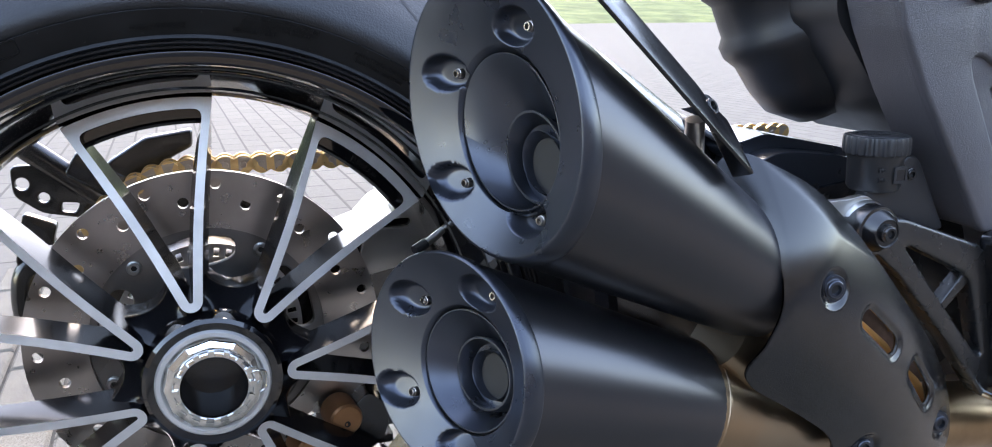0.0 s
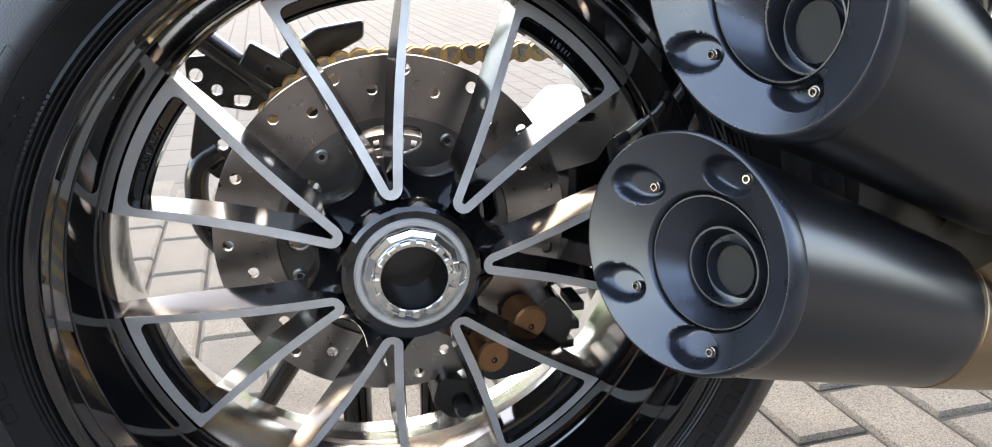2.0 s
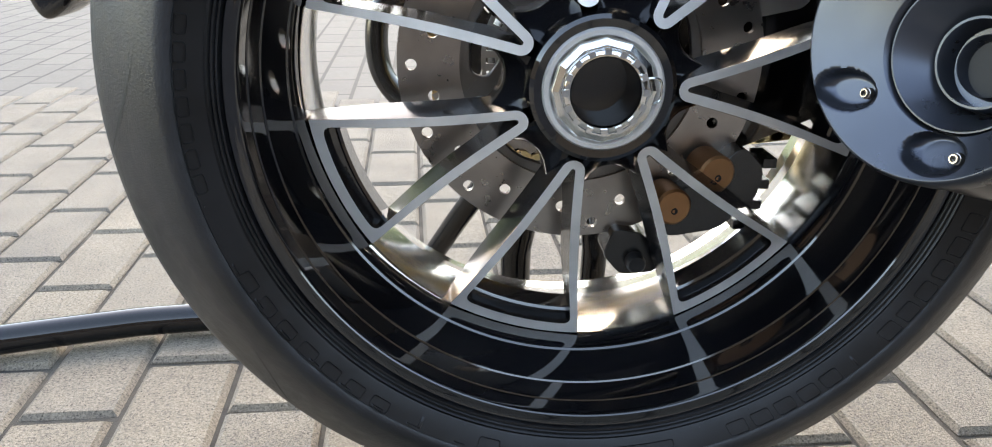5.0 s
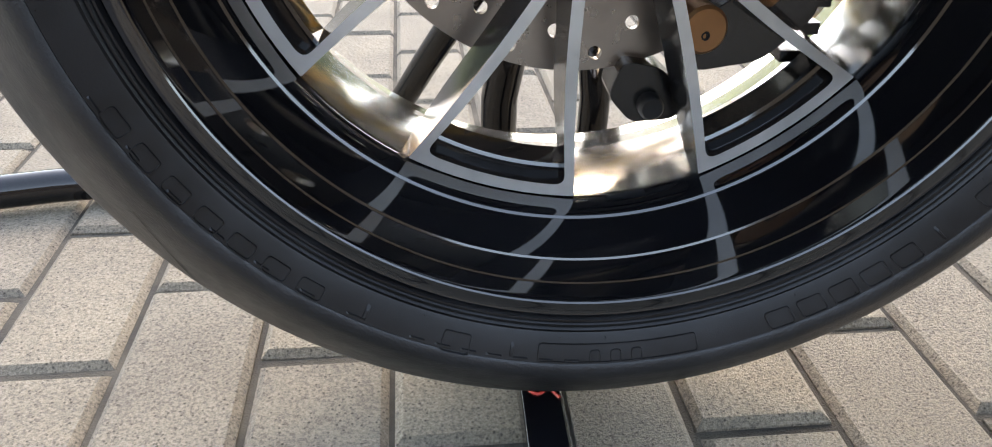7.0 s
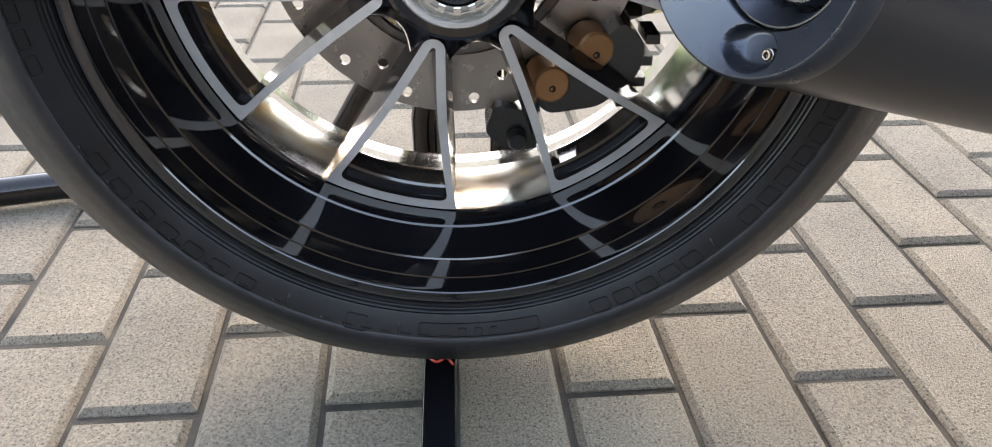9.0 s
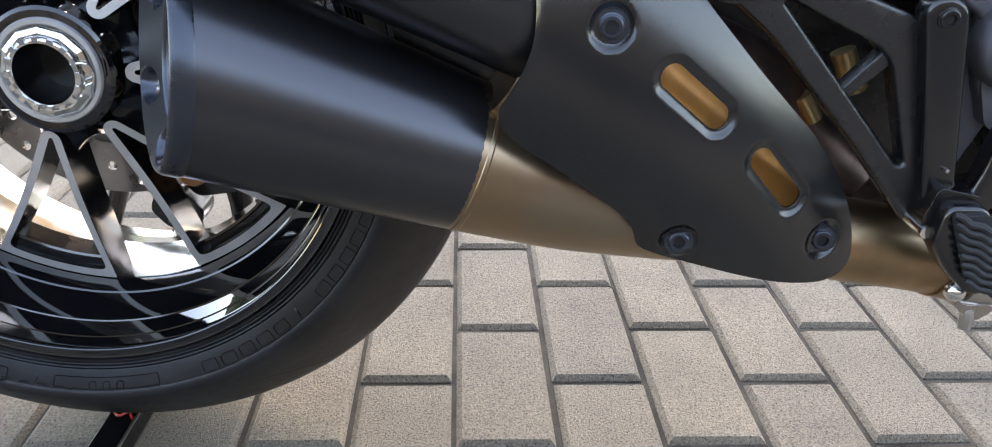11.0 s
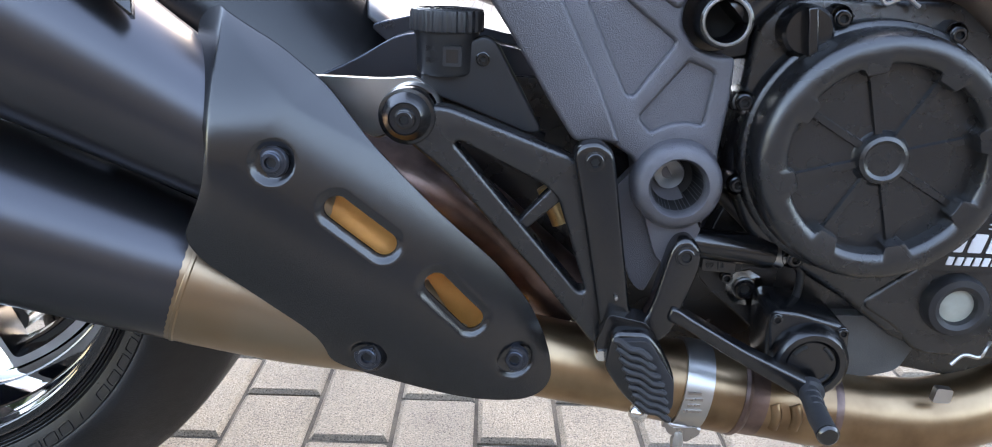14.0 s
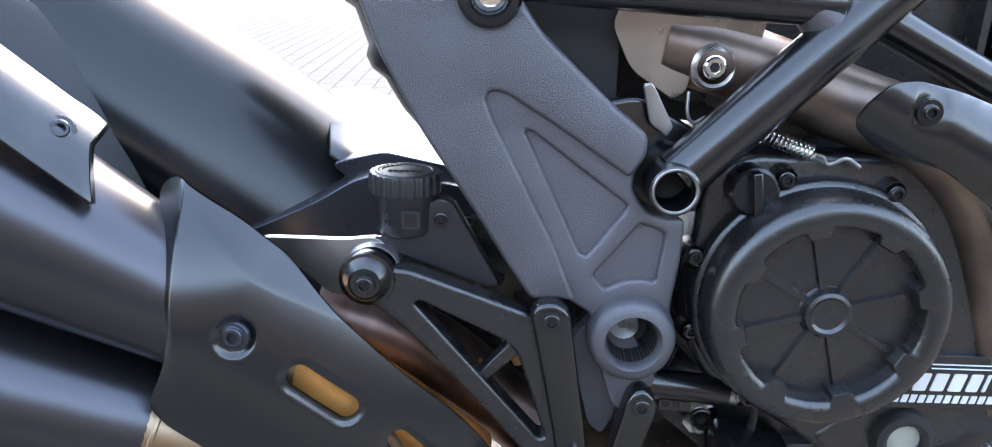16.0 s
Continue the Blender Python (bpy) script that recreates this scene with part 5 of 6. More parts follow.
part("cylinder", tube([(0.627, -0.098, 0.374), (0.672, -0.096, 0.3685), (0.686, -0.095, 0.3655)], [0.0105, 0.0105, 0.0095], 24), SATIN_BLACK, master)
part("fitting", tube([(0.686, -0.095, 0.3655), (0.694, -0.095, 0.3635)], 0.0072, 12), BRUSHED, master)
part("nipple", tube([(0.694, -0.095, 0.3635), (0.7, -0.095, 0.362)], 0.0038, 8), BRUSHED, master)
writing("date_stamp", "09 13", 0.0055, lambda x, y, z: Vector((0.642 + x, -0.1005 - z, 0.3565 + y)), GREY_PLASTIC, master, 0.0003)
part("stamp_plate", slab(rounded([(0.64, 0.363), (0.662, 0.362), (0.662, 0.353), (0.64, 0.354)], 0.001), -0.1, -0.09), SATIN_BLACK, master)
part("brake_hose", tube(smooth_path([(0.697, -0.095, 0.363), (0.707, -0.093, 0.355), (0.709, -0.09, 0.34), (0.707, -0.088, 0.325)], 6), 0.003, 10), PLASTIC, master)
part("upper_hose", tube(smooth_path([(0.648, -0.075, 0.405), (0.66, -0.078, 0.394), (0.675, -0.082, 0.38), (0.685, -0.085, 0.37)], 6), [0.005] * 25, 12), GREY_PLASTIC, master)
sens = assembly("gear_shaft_fastener", "bolt with bright slotted retaining washer")
part("retainer", revolve([(0.008, -0.072), (0.0135, -0.072), (0.014, -0.071), (0.014, -0.062)], (0.6775, 0, 0.332), seg=9), CHROME, sens, smooth=0)
bolt(sens, (0.6775, -0.072, 0.332), 0.0085, h=0.006)
bolt(sens, (0.663, -0.076, 0.341), 0.0045, h=0.004)

# ---- trellis frame ----
trellis = assembly("trellis_frame", "satin black tubular steel trellis frame")
a, b = Vector((0.63, -0.118, 0.5195)), Vector((0.765, -0.105, 0.648))
dirn = (b - a).normalized()
part("diagonal_tube", tube([a + dirn * 0.006, b + dirn * 0.08], 0.0165, 32), SATIN_BLACK, trellis)
sock = part("open_socket", revolve([(0.0112, -0.10), (0.0122, -0.1355), (0.0135, -0.1375), (0.0152, -0.1365), (0.0158, -0.132), (0.0158, -0.085)], (0.6295, 0, 0.519), seg=48), SATIN_BLACK, trellis, "open round tube socket")
part("socket_base", revolve([(0.0, -0.098), (0.0205, -0.100), (0.0215, -0.098), (0.0215, -0.080)], (0.6295, 0, 0.519), seg=40), SATIN_BLACK, trellis)
# dark backing, added to close the bright gap round the socket
part("frame_web", slab(rounded([(0.575, 0.560), (0.612, 0.568), (0.640, 0.552), (0.668, 0.535), (0.662, 0.495), (0.60, 0.485)], 0.008), -0.092, -0.080, chamfer=0.003), SATIN_BLACK, trellis)
part("pale_bracket", slab(rounded([(0.6120, 0.5760), (0.6180, 0.5770), (0.6330, 0.5500), (0.6290, 0.5440), (0.6180, 0.5520)], 0.002), -0.100, -0.096, chamfer=0.0008), BRUSHED, trellis, "small bare metal bracket")
# near-black end closes the socket; the shade of its depth is painted
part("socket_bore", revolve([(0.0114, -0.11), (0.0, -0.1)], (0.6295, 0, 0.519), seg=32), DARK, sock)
part("socket_lip", revolve([(0.0121, -0.1368), (0.0128, -0.1378), (0.0136, -0.1378), (0.0143, -0.1368)], (0.6295, 0, 0.519), seg=48), BRUSHED, sock)
part("top_tube", tube([(0.52, -0.112, 0.6375), (0.72, -0.108, 0.6265)], 0.0135, 28), SATIN_BLACK, trellis)
part("front_tube", tube([(0.735, -0.105, 0.625), (0.86, -0.1, 0.562)], 0.0125, 28), SATIN_BLACK, trellis)
for p, q, r in (((0.705, -0.107, 0.627), (0.722, -0.107, 0.6115), 0.0155), ((0.735, -0.106, 0.624), (0.745, -0.105, 0.6195), 0.0155)):
    part("weld_bead", tube([p, q], [r * 0.92, r * 0.98], 20), CAST_BLACK, trellis)

# ---- header pipe, its shields, spring ----
header = assembly("header_pipe", "dull bronze header pipe behind the frame tube")
part("pipe", tube(smooth_path([(0.63, -0.062, 0.598), (0.66, -0.066, 0.592), (0.7, -0.07, 0.58), (0.74, -0.076, 0.566), (0.79, -0.085, 0.547), (0.83, -0.088, 0.51), (0.86, -0.085, 0.44), (0.88, -0.08, 0.36)], 6), 0.0245, 32), material("violet_brown_heated_steel", (0.2, 0.15, 0.13), 0.4, metal=0.9, vary=0.3, scale=20, color2=(0.3, 0.22, 0.17)), header)
part("flange_cup", revolve([(0.0105, -0.09), (0.0125, -0.0915), (0.0145, -0.09), (0.015, -0.08)], (0.6565, 0, 0.5865), seg=32), DISC_STEEL, header, "brown flange cup")
bolt(header, (0.6565, -0.09, 0.5865), 0.0078, h=0.004, mat=CHROME, name="flange_bolt")
part("head_shield", slab(rounded([(0.592, 0.612), (0.606, 0.632), (0.69, 0.626), (0.685, 0.598), (0.66, 0.596), (0.646, 0.59), (0.642, 0.57), (0.634, 0.565), (0.606, 0.583)], 0.008), -0.083, -0.081), DISC_STEEL, header, "thin dull metal guard plate", bevel=0.0008)
part("catch_wire", tube(smooth_path([(0.641, -0.095, 0.572), (0.641, -0.097, 0.559), (0.645, -0.097, 0.553), (0.653, -0.094, 0.556)], 5), 0.0012, 8), BRUSHED, header)
hs = assembly("header_heat_shield", "matt black curved header heat shield with one bolt")
HS = [(0.729, 0.561), (0.733, 0.575), (0.745, 0.5865), (0.762, 0.5875), (0.79, 0.581), (0.83, 0.567), (0.86, 0.53), (0.885, 0.46), (0.85, 0.47), (0.822, 0.512), (0.785, 0.536), (0.748, 0.545)]


def hs_y(x, z):
    w = (x - 0.77) * 0.45 + (z - 0.565) * 0.9
    return -0.142 + 22 * w * w + (0.002 if math.hypot(x - 0.768, z - 0.5705) < 0.01 else 0)


sheet("plate", grid_plate(rounded(HS, 0.006, 3), hs_y, 0.005), SATIN_BLACK, hs, 0.003, bevel=0.0008)
bolt(hs, (0.768, hs_y(0.768, 0.5705) - 0.0005, 0.5705), 0.005, h=0.004, washer=0.008)


def spring(label, p, q, r, turns):
    ob = assembly("tension_spring", label)
    p, q = Vector(p), Vector(q)
    d, a, b = frame_of(q - p)
    n = turns * 12
    part("coil", tube([p + (q - p) * (k / n) + (a * math.cos(k * math.pi / 6) + b * math.sin(k * math.pi / 6)) * r for k in range(n + 1)], 0.0011, 6), CHROME, ob)
    part("hook", tube(smooth_path([q + a * r, q + d * 0.006, q + d * 0.012 - b * 0.003, q + d * 0.02 + b * 0.004, q + d * 0.03 + b * 0.002], 4), 0.0014, 8), BRUSHED, ob)
    part("end_hook", tube(smooth_path([p + a * r, p - d * 0.006, p - d * 0.014], 4), 0.0014, 8), BRUSHED, ob)
    return ob


spring("bright coil spring hooked to the header pipe", (0.687, -0.1, 0.548), (0.720, -0.103, 0.537), 0.0045, 12)
spring("bright coil spring hooked to the lower exhaust pipe", (0.88, -0.11, 0.345), (0.835, -0.112, 0.315), 0.0045, 14)
part("weld_tab", slab(rounded([(0.8040, 0.2690), (0.8160, 0.2690), (0.8170, 0.2790), (0.8060, 0.2800)], 0.002), -0.110, -0.104), BRUSHED, pipe)

# ---- rear mudguard over the tyre, swingarm ----
guard = assembly("rear_mudguard", "satin black plastic mudguard hugging the tyre")
stations = smooth_path([(-0.02, 0.0, 0.705), (0.1, 0.0, 0.6935), (0.2, 0.0, 0.650), (0.2745, 0.0, 0.6061), (0.3394, 0.0, 0.5657), (0.3983, 0.0, 0.5238), (0.4285, 0.0, 0.5022)], 6)
section = [(0.175, 0.05), (0.160, 0.024), (0.140, 0.016), (0.120, 0.0075), (0.10, 0.002), (0.082, 0.0), (0.06, 0.0040), (0.042, 0.0105), (0.027, 0.0185), (0.020, 0.025), (0.010, 0.037), (0.0, 0.052), (-0.010, 0.07), (-0.016, 0.09), (-0.018, 0.125)]
bm = bmesh.new()
rows = []
for i, p in enumerate(stations):
    t = (stations[min(i + 1, len(stations) - 1)] - stations[max(0, i - 1)]).normalized()
    nrm = Vector((t.z, 0, -t.x))
    if nrm.z > 0:
        nrm = -nrm
    row = []
    for y, h in section:
        q = p + Vector((0, y, 0)) + nrm * h
        if i == len(stations) - 1 and 0.02 < y:
            q -= t * 0.028 * max(0.0, (0.12 - y) / 0.093)          # the tail is cut on the slant
        row.append(bm.verts.new(q))
    rows.append(row)
for A, B in zip(rows, rows[1:]):
    for k in range(len(section) - 1):
        bm.faces.new((A[k], A[k + 1], B[k + 1], B[k]))
g = part("moulding", bm, GUARD_BLACK, guard, smooth=70)
md = g.modifiers.new("thickness", 'SOLIDIFY')
md.thickness = 0.003
bm = bmesh.new()
rows = []
for x, z in ((0.395, 0.5005), (0.412, 0.487), (0.425, 0.4765), (0.440, 0.463)):
    rows.append([bm.verts.new((x - dx, y, z - dz)) for y, dx, dz in ((0.035, 0.0, 0.0), (0.024, 0.002, 0.006), (0.010, 0.012, 0.02), (0.0, 0.022, 0.034), (-0.010, 0.034, 0.052), (-0.016, 0.048, 0.072), (-0.018, 0.07, 0.1))])
for A, B in zip(rows, rows[1:]):
    for k in range(6):
        bm.faces.new((A[k], A[k + 1], B[k + 1], B[k]))
g = part("flank", bm, GUARD_BLACK, guard, "lower flank of the mudguard beside the swingarm", smooth=70)
md = g.modifiers.new("thickness", 'SOLIDIFY')
md.thickness = 0.003
# slot drawn as a near-black disc, its shade in the colour
part("slot_plug", revolve([(0.0, -0.0012), (0.009, -0.0012), (0.0105, 0.0)], (0.3742, 0.05, 0.5145), (-0.56, 0.18, -0.80), 24, squash=0.45), DARK, guard, "dark fastening slot")
swing = assembly("swingarm", "satin dark cast single-sided swingarm")
part("beam", slab(rounded([(0.395, 0.475), (0.43, 0.498), (0.50, 0.49), (0.62, 0.46), (0.63, 0.39), (0.5, 0.385), (0.33, 0.37), (0.25, 0.34), (0.24, 0.42), (0.34, 0.45)], 0.02), -0.03, 0.17), CAP_GREY, swing, bevel=0.012, seg=4)
part("top_cover", slab(rounded([(0.40, 0.498), (0.44, 0.508), (0.52, 0.492), (0.56, 0.476), (0.55, 0.462), (0.42, 0.482)], 0.008), -0.005, 0.15), CAP_GREY, swing, bevel=0.006, seg=3)
bm = bmesh.new()
rows = []
for f, k in zip([(0.401, 0.0, 0.506), (0.427, 0.0, 0.487), (0.455, 0.0, 0.47), (0.484, 0.0, 0.456), (0.518, 0.0, 0.455)], [(0.363, 0.19, 0.523), (0.396, 0.19, 0.527), (0.435, 0.19, 0.513), (0.471, 0.19, 0.487), (0.509, 0.19, 0.447)]):
    f, k = Vector(f), Vector(k)
    rows.append([bm.verts.new(f.lerp(k, t / 8) + Vector((0, 0, 0.012 * math.sin(math.pi * t / 8)))) for t in range(9)])
for A, B in zip(rows, rows[1:]):
    for t in range(8):
        bm.faces.new((A[t], A[t + 1], B[t + 1], B[t]))
g = part("top_panel", bm, SWING_GREY, swing, "pale satin top panel", smooth=70)
md = g.modifiers.new("thickness", 'SOLIDIFY')
md.thickness = 0.004
part("far_beam", slab(rounded([(0.05, 0.40), (0.2, 0.45), (0.42, 0.47), (0.42, 0.38), (0.2, 0.34), (0.05, 0.31)], 0.02), 0.13, 0.19), SATIN_BLACK, swing, bevel=0.01)
tail = assembly("shock_absorber", "black shock absorber and bellows behind the frame plate")
part("bellows", revolve([(0.0, -0.1), (0.02, -0.098), (0.042, -0.08), (0.05, -0.06), (0.055, -0.035), (0.0615, -0.025), (0.0625, -0.015), (0.058, -0.008), (0.058, 0.02), (0.064, 0.028), (0.066, 0.09)], (0.478, 0.03, 0.61), (-0.35, 0.1, 0.93), 40), PLASTIC, tail)
part("shroud", slab(rounded([(0.445, 0.6), (0.5, 0.53), (0.55, 0.5), (0.60, 0.53), (0.6, 0.68), (0.44, 0.68)], 0.01), -0.07, 0.06), PLASTIC, tail, bevel=0.004)
part("airbox", slab(rounded([(0.56, 0.55), (0.68, 0.54), (0.7, 0.7), (0.56, 0.7)], 0.01), -0.03, 0.06), PLASTIC, tail, bevel=0.004)
part("boss", tube([(0.44, -0.11, 0.655), (0.41, -0.05, 0.66)], 0.014, 24), SATIN_BLACK, tail)

# ---- number plate bracket behind the wheel ----
holder = assembly("plate_bracket", "black steel plate bracket arms behind the wheel")
part("upper_bracket", slab(rounded([(-0.156, 0.4766), (-0.1141, 0.4775), (-0.077, 0.4731), (-0.0627, 0.4502), (-0.103, 0.4260), (-0.1345, 0.4330), (-0.1560, 0.450)], 0.006), 0.250, 0.258, [circle(-0.1480, 0.4605, 0.0058, 14), circle(-0.1320, 0.4470, 0.0048, 14), rounded([(-0.1180, 0.4420), (-0.1030, 0.4400), (-0.1080, 0.4310), (-0.1190, 0.4330)], 0.003)], chamfer=0.0015), SATIN_BLACK, holder)
part("clamp_tube", tube([(-0.160, 0.245, 0.5105), (-0.1479, 0.245, 0.5002), (-0.0951, 0.245, 0.4546), (-0.070, 0.245, 0.433)], 0.0105, 20), SATIN_BLACK, holder)
part("clamp_block", slab(rounded([(-0.0992, 0.4890), (-0.0600, 0.4640), (-0.0720, 0.4440), (-0.1110, 0.4700)], 0.003), 0.232, 0.256, chamfer=0.002), SATIN_BLACK, holder)
# split between the clamp halves, its shade drawn as a near-black rod
part("clamp_split", tube([(-0.108, 0.2315, 0.4690), (-0.073, 0.2315, 0.4465)], 0.0011, 8), DARK, holder)
bolt(holder, (-0.086, 0.232, 0.4655), 0.0042, h=0.003)
part("lower_bracket", slab(rounded([(-0.1509, 0.4340), (-0.1240, 0.4220), (-0.1290, 0.4058), (-0.1060, 0.3900), (-0.1088, 0.3721), (-0.1396, 0.3660), (-0.1620, 0.3880)], 0.004), 0.250, 0.262, [circle(-0.1320, 0.3980, 0.0052, 14), circle(-0.1440, 0.3690 + 0.012, 0.0042, 14)], chamfer=0.0015), SATIN_BLACK, holder)
part("tube_arm", tube(smooth_path([(-0.135, 0.256, 0.392), (-0.155, 0.256, 0.378), (-0.1605, 0.256, 0.3464), (-0.154, 0.256, 0.3155), (-0.130, 0.256, 0.285)], 5), 0.0105, 18), SATIN_BLACK, holder)
part("chain_guard", slab(rounded([(-0.0760, 0.4780), (-0.0428, 0.4985), (-0.0017, 0.5045), (-0.0025, 0.4885), (-0.0283, 0.4755), (-0.0440, 0.4610), (-0.0740, 0.4600)], 0.004), 0.233, 0.247, chamfer=0.003), SATIN_BLACK, holder)
flap = assembly("mudflap", "glossy black rear flap with worn printed sticker")
FL = [(-0.400, 0.6), (-0.322, 0.6), (-0.3245, 0.5145), (-0.3262, 0.4878), (-0.3400, 0.4371), (-0.3620, 0.3960), (-0.3800, 0.3855), (-0.3890, 0.3990), (-0.3930, 0.45)]
part("shell", slab(rounded(FL, 0.012), 0.10, 0.15, chamfer=0.006), GLOSS_BLACK, flap)
STICK = [(-0.3700, 0.6), (-0.3300, 0.6), (-0.3320, 0.5145), (-0.3340, 0.4900), (-0.3470, 0.4430), (-0.3640, 0.4110), (-0.3740, 0.4080), (-0.3780, 0.4300), (-0.3740, 0.5)]
part("sticker", slab(rounded(STICK, 0.006), 0.0990, 0.1002), material("pale_worn_sticker", (0.2, 0.19, 0.17), 0.4, vary=0.25, scale=40), flap, "pale worn printed sticker")
for k in range(9):
    z = 0.425 + 0.020 * k
    part("sticker_line", tube([(-0.3730 + 0.0015 * k, 0.0986, z - 0.010), (-0.3560 + 0.0010 * k, 0.0986, z + 0.002), (-0.3380 + 0.0004 * k, 0.0986, z + 0.022)], 0.0009, 6), DARK, flap)
part("sticker_stem", tube([(-0.3650, 0.0985, 0.412), (-0.3550, 0.0985, 0.46), (-0.3480, 0.0985, 0.60)], 0.0011, 6), DARK, flap)
for k in range(6):
    part("sticker_mark", box(-0.3660 + 0.004 * (k % 2), 0.0982, 0.462 + 0.013 * k, -0.3590 + 0.004 * (k % 2), 0.0990, 0.4655 + 0.013 * k), GOLD, flap, smooth=0)
plate2 = assembly("number_plate", "edge of a pale number plate above the flap")
part("plate", slab([(-0.46, 0.475), (-0.395, 0.465), (-0.39, 0.6), (-0.46, 0.6)], 0.1, 0.102), material("pale_plate", (0.5, 0.5, 0.5), 0.35), plate2)

assemble(tagged(new("motorcycle"), "black naked motorcycle with wide rear tyre and twin silencers", "motorcycle"))

# ---- paddock stand ----
stand = thing("paddock_stand", "glossy black tubular paddock stand on the paving", "stand")
part("floor_tube", tube(smooth_path([(-0.9, 0.24, 0.02), (-0.7, 0.29, 0.02), (-0.5, 0.345, 0.02), (-0.42, 0.362, 0.02), (-0.3, 0.37, 0.02), (-0.1, 0.36, 0.02)], 5), 0.0165, 24), STAND_BLACK, stand)
part("upright", tube([(-0.165, 0.34, 0.03), (-0.09, 0.27, 0.17), (-0.04, 0.22, 0.26)], 0.011, 18), STAND_BLACK, stand)
part("upright", tube([(-0.03, 0.30, 0.01), (-0.03, 0.27, 0.14), (-0.01, 0.23, 0.28)], 0.0155, 18), STAND_BLACK, stand)
part("upright", tube([(0.045, 0.26, 0.01), (0.045, 0.24, 0.15), (0.03, 0.22, 0.28)], 0.0125, 18), STAND_BLACK, stand)
bar = part("cross_bar", box(-0.0305, -0.14, 0.006, -0.004, 0.30, 0.03), STAND_BLACK, stand, "square black cross bar with red decal", bevel=0.002)
part("edge_strip", box(-0.0038, -0.14, 0.0295, -0.0015, 0.30, 0.0315), BRUSHED, bar, "bright worn edge")
part("decal", tube(smooth_path([(-0.028, 0.03, 0.0305), (-0.02, 0.022, 0.0305), (-0.012, 0.027, 0.0305), (-0.006, 0.018, 0.0305)], 4), 0.0012, 6), RED, bar, "red decal")

# ---- lawn beyond, ground and paving ----
GROUND_SAND = material("joint_sand", (0.03, 0.028, 0.025), 0.95, vary=0.35, scale=16, bump=0.8, bscale=700, bdist=0.003, color2=(0.075, 0.066, 0.052))


def far_paving(name):
    m = material(name, (0.27, 0.245, 0.21), 0.85, vary=0.15, scale=6, bump=0.3, bscale=400, bdist=0.002)
    n, l = m.node_tree.nodes, m.node_tree.links
    br = n.new("ShaderNodeTexBrick")
    br.offset, br.squash = 0.5, 1.0
    for key, v in (("Scale", 1.0), ("Brick Width", 0.2), ("Row Height", 0.1), ("Mortar Size", 0.006), ("Mortar Smooth", 0.3)):
        br.inputs[key].default_value = v
    # darker than the near blocks, to offset the brighter light out there
    br.inputs["Color1"].default_value, br.inputs["Color2"].default_value, br.inputs["Mortar"].default_value = (0.100, 0.090, 0.076, 1), (0.084, 0.076, 0.064, 1), (0.030, 0.026, 0.021, 1)
    mp = n.new("ShaderNodeMapping")
    mp.inputs["Rotation"].default_value = (0, 0, radians(90) - 0.03)
    l.new(n["Texture Coordinate"].outputs["Object"], mp.inputs["Vector"])
    l.new(mp.outputs["Vector"], br.inputs["Vector"])
    l.new(br.outputs["Color"], n["Principled BSDF"].inputs["Base Color"])
    return m


g = bmesh.new()
bmesh.ops.create_grid(g, x_segments=2, y_segments=2, size=400)
ground = tagged(new("ground", mesh_of(g, "ground", GROUND_SAND, 0)), "sandy joints under grey concrete block paving", "ground", kind="structure")
ground.location.z = -0.0065
g = bmesh.new()
for x0, y0, x1, y1 in ((-60, 1.56, 60, 55), (-60, -1.18, -1.88, 1.56), (2.48, -1.18, 60, 1.56)):
    g.faces.new([g.verts.new(p) for p in ((x0, y0, -0.0032), (x1, y0, -0.0032), (x1, y1, -0.0032), (x0, y1, -0.0032))])
tagged(new("pavement", mesh_of(g, "pavement", far_paving("far_block_paving"), 0)), "grey concrete block paving in the distance", "pavement", kind="structure")
# unseen dark ground behind the camera, added to darken reflections in upright faces
g = bmesh.new()
g.faces.new([g.verts.new(p) for p in ((-60, -40, -0.004), (60, -40, -0.004), (60, -1.18, -0.004), (-60, -1.18, -0.004))])
tagged(new("road", mesh_of(g, "road", material("dark_asphalt", (0.032, 0.032, 0.034), 0.9, vary=0.25, scale=3, bump=0.8, bscale=260, bdist=0.003), 0)), "unseen dark ground added for dark reflections", "road", kind="structure")
g = bmesh.new()
rows = [[g.verts.new((-150 + 12.5 * k, y, z + 0.2 * math.sin(k * 1.7))) for k in range(25)] for y, z in ((46, -0.3), (50, 0.35), (60, 1.4), (90, 3.2), (140, 5.0))]
for A, B in zip(rows, rows[1:]):
    for k in range(24):
        g.faces.new((A[k], A[k + 1], B[k + 1], B[k]))
tagged(new("lawn", mesh_of(g, "lawn", material("sunlit_grass", (0.085, 0.12, 0.024), 0.9, vary=0.35, scale=0.6, bump=0.8, bscale=8, bdist=0.05, color2=(0.14, 0.17, 0.045)))), "sunlit green lawn beyond the paving", "lawn", kind="structure")

# unseen dark band beyond the lawn, added to block bright horizon sky in reflections
g = bmesh.new()
rng = random.Random(9)
rows = []
for h in (0.0, 0.35, 0.7, 1.0):
    row = []
    for k in range(81):
        a = radians(-75 + 150 * k / 80)
        top = 26 + 7 * math.sin(k * 0.53) + 4 * math.sin(k * 1.9) + rng.uniform(-2.5, 2.5)
        far = 165 + rng.uniform(-6, 6)
        row.append(g.verts.new((far * math.sin(a), far * math.cos(a), 2 + top * h)))
    rows.append(row)
for A, B in zip(rows, rows[1:]):
    for k in range(80):
        g.faces.new((A[k], A[k + 1], B[k + 1], B[k]))
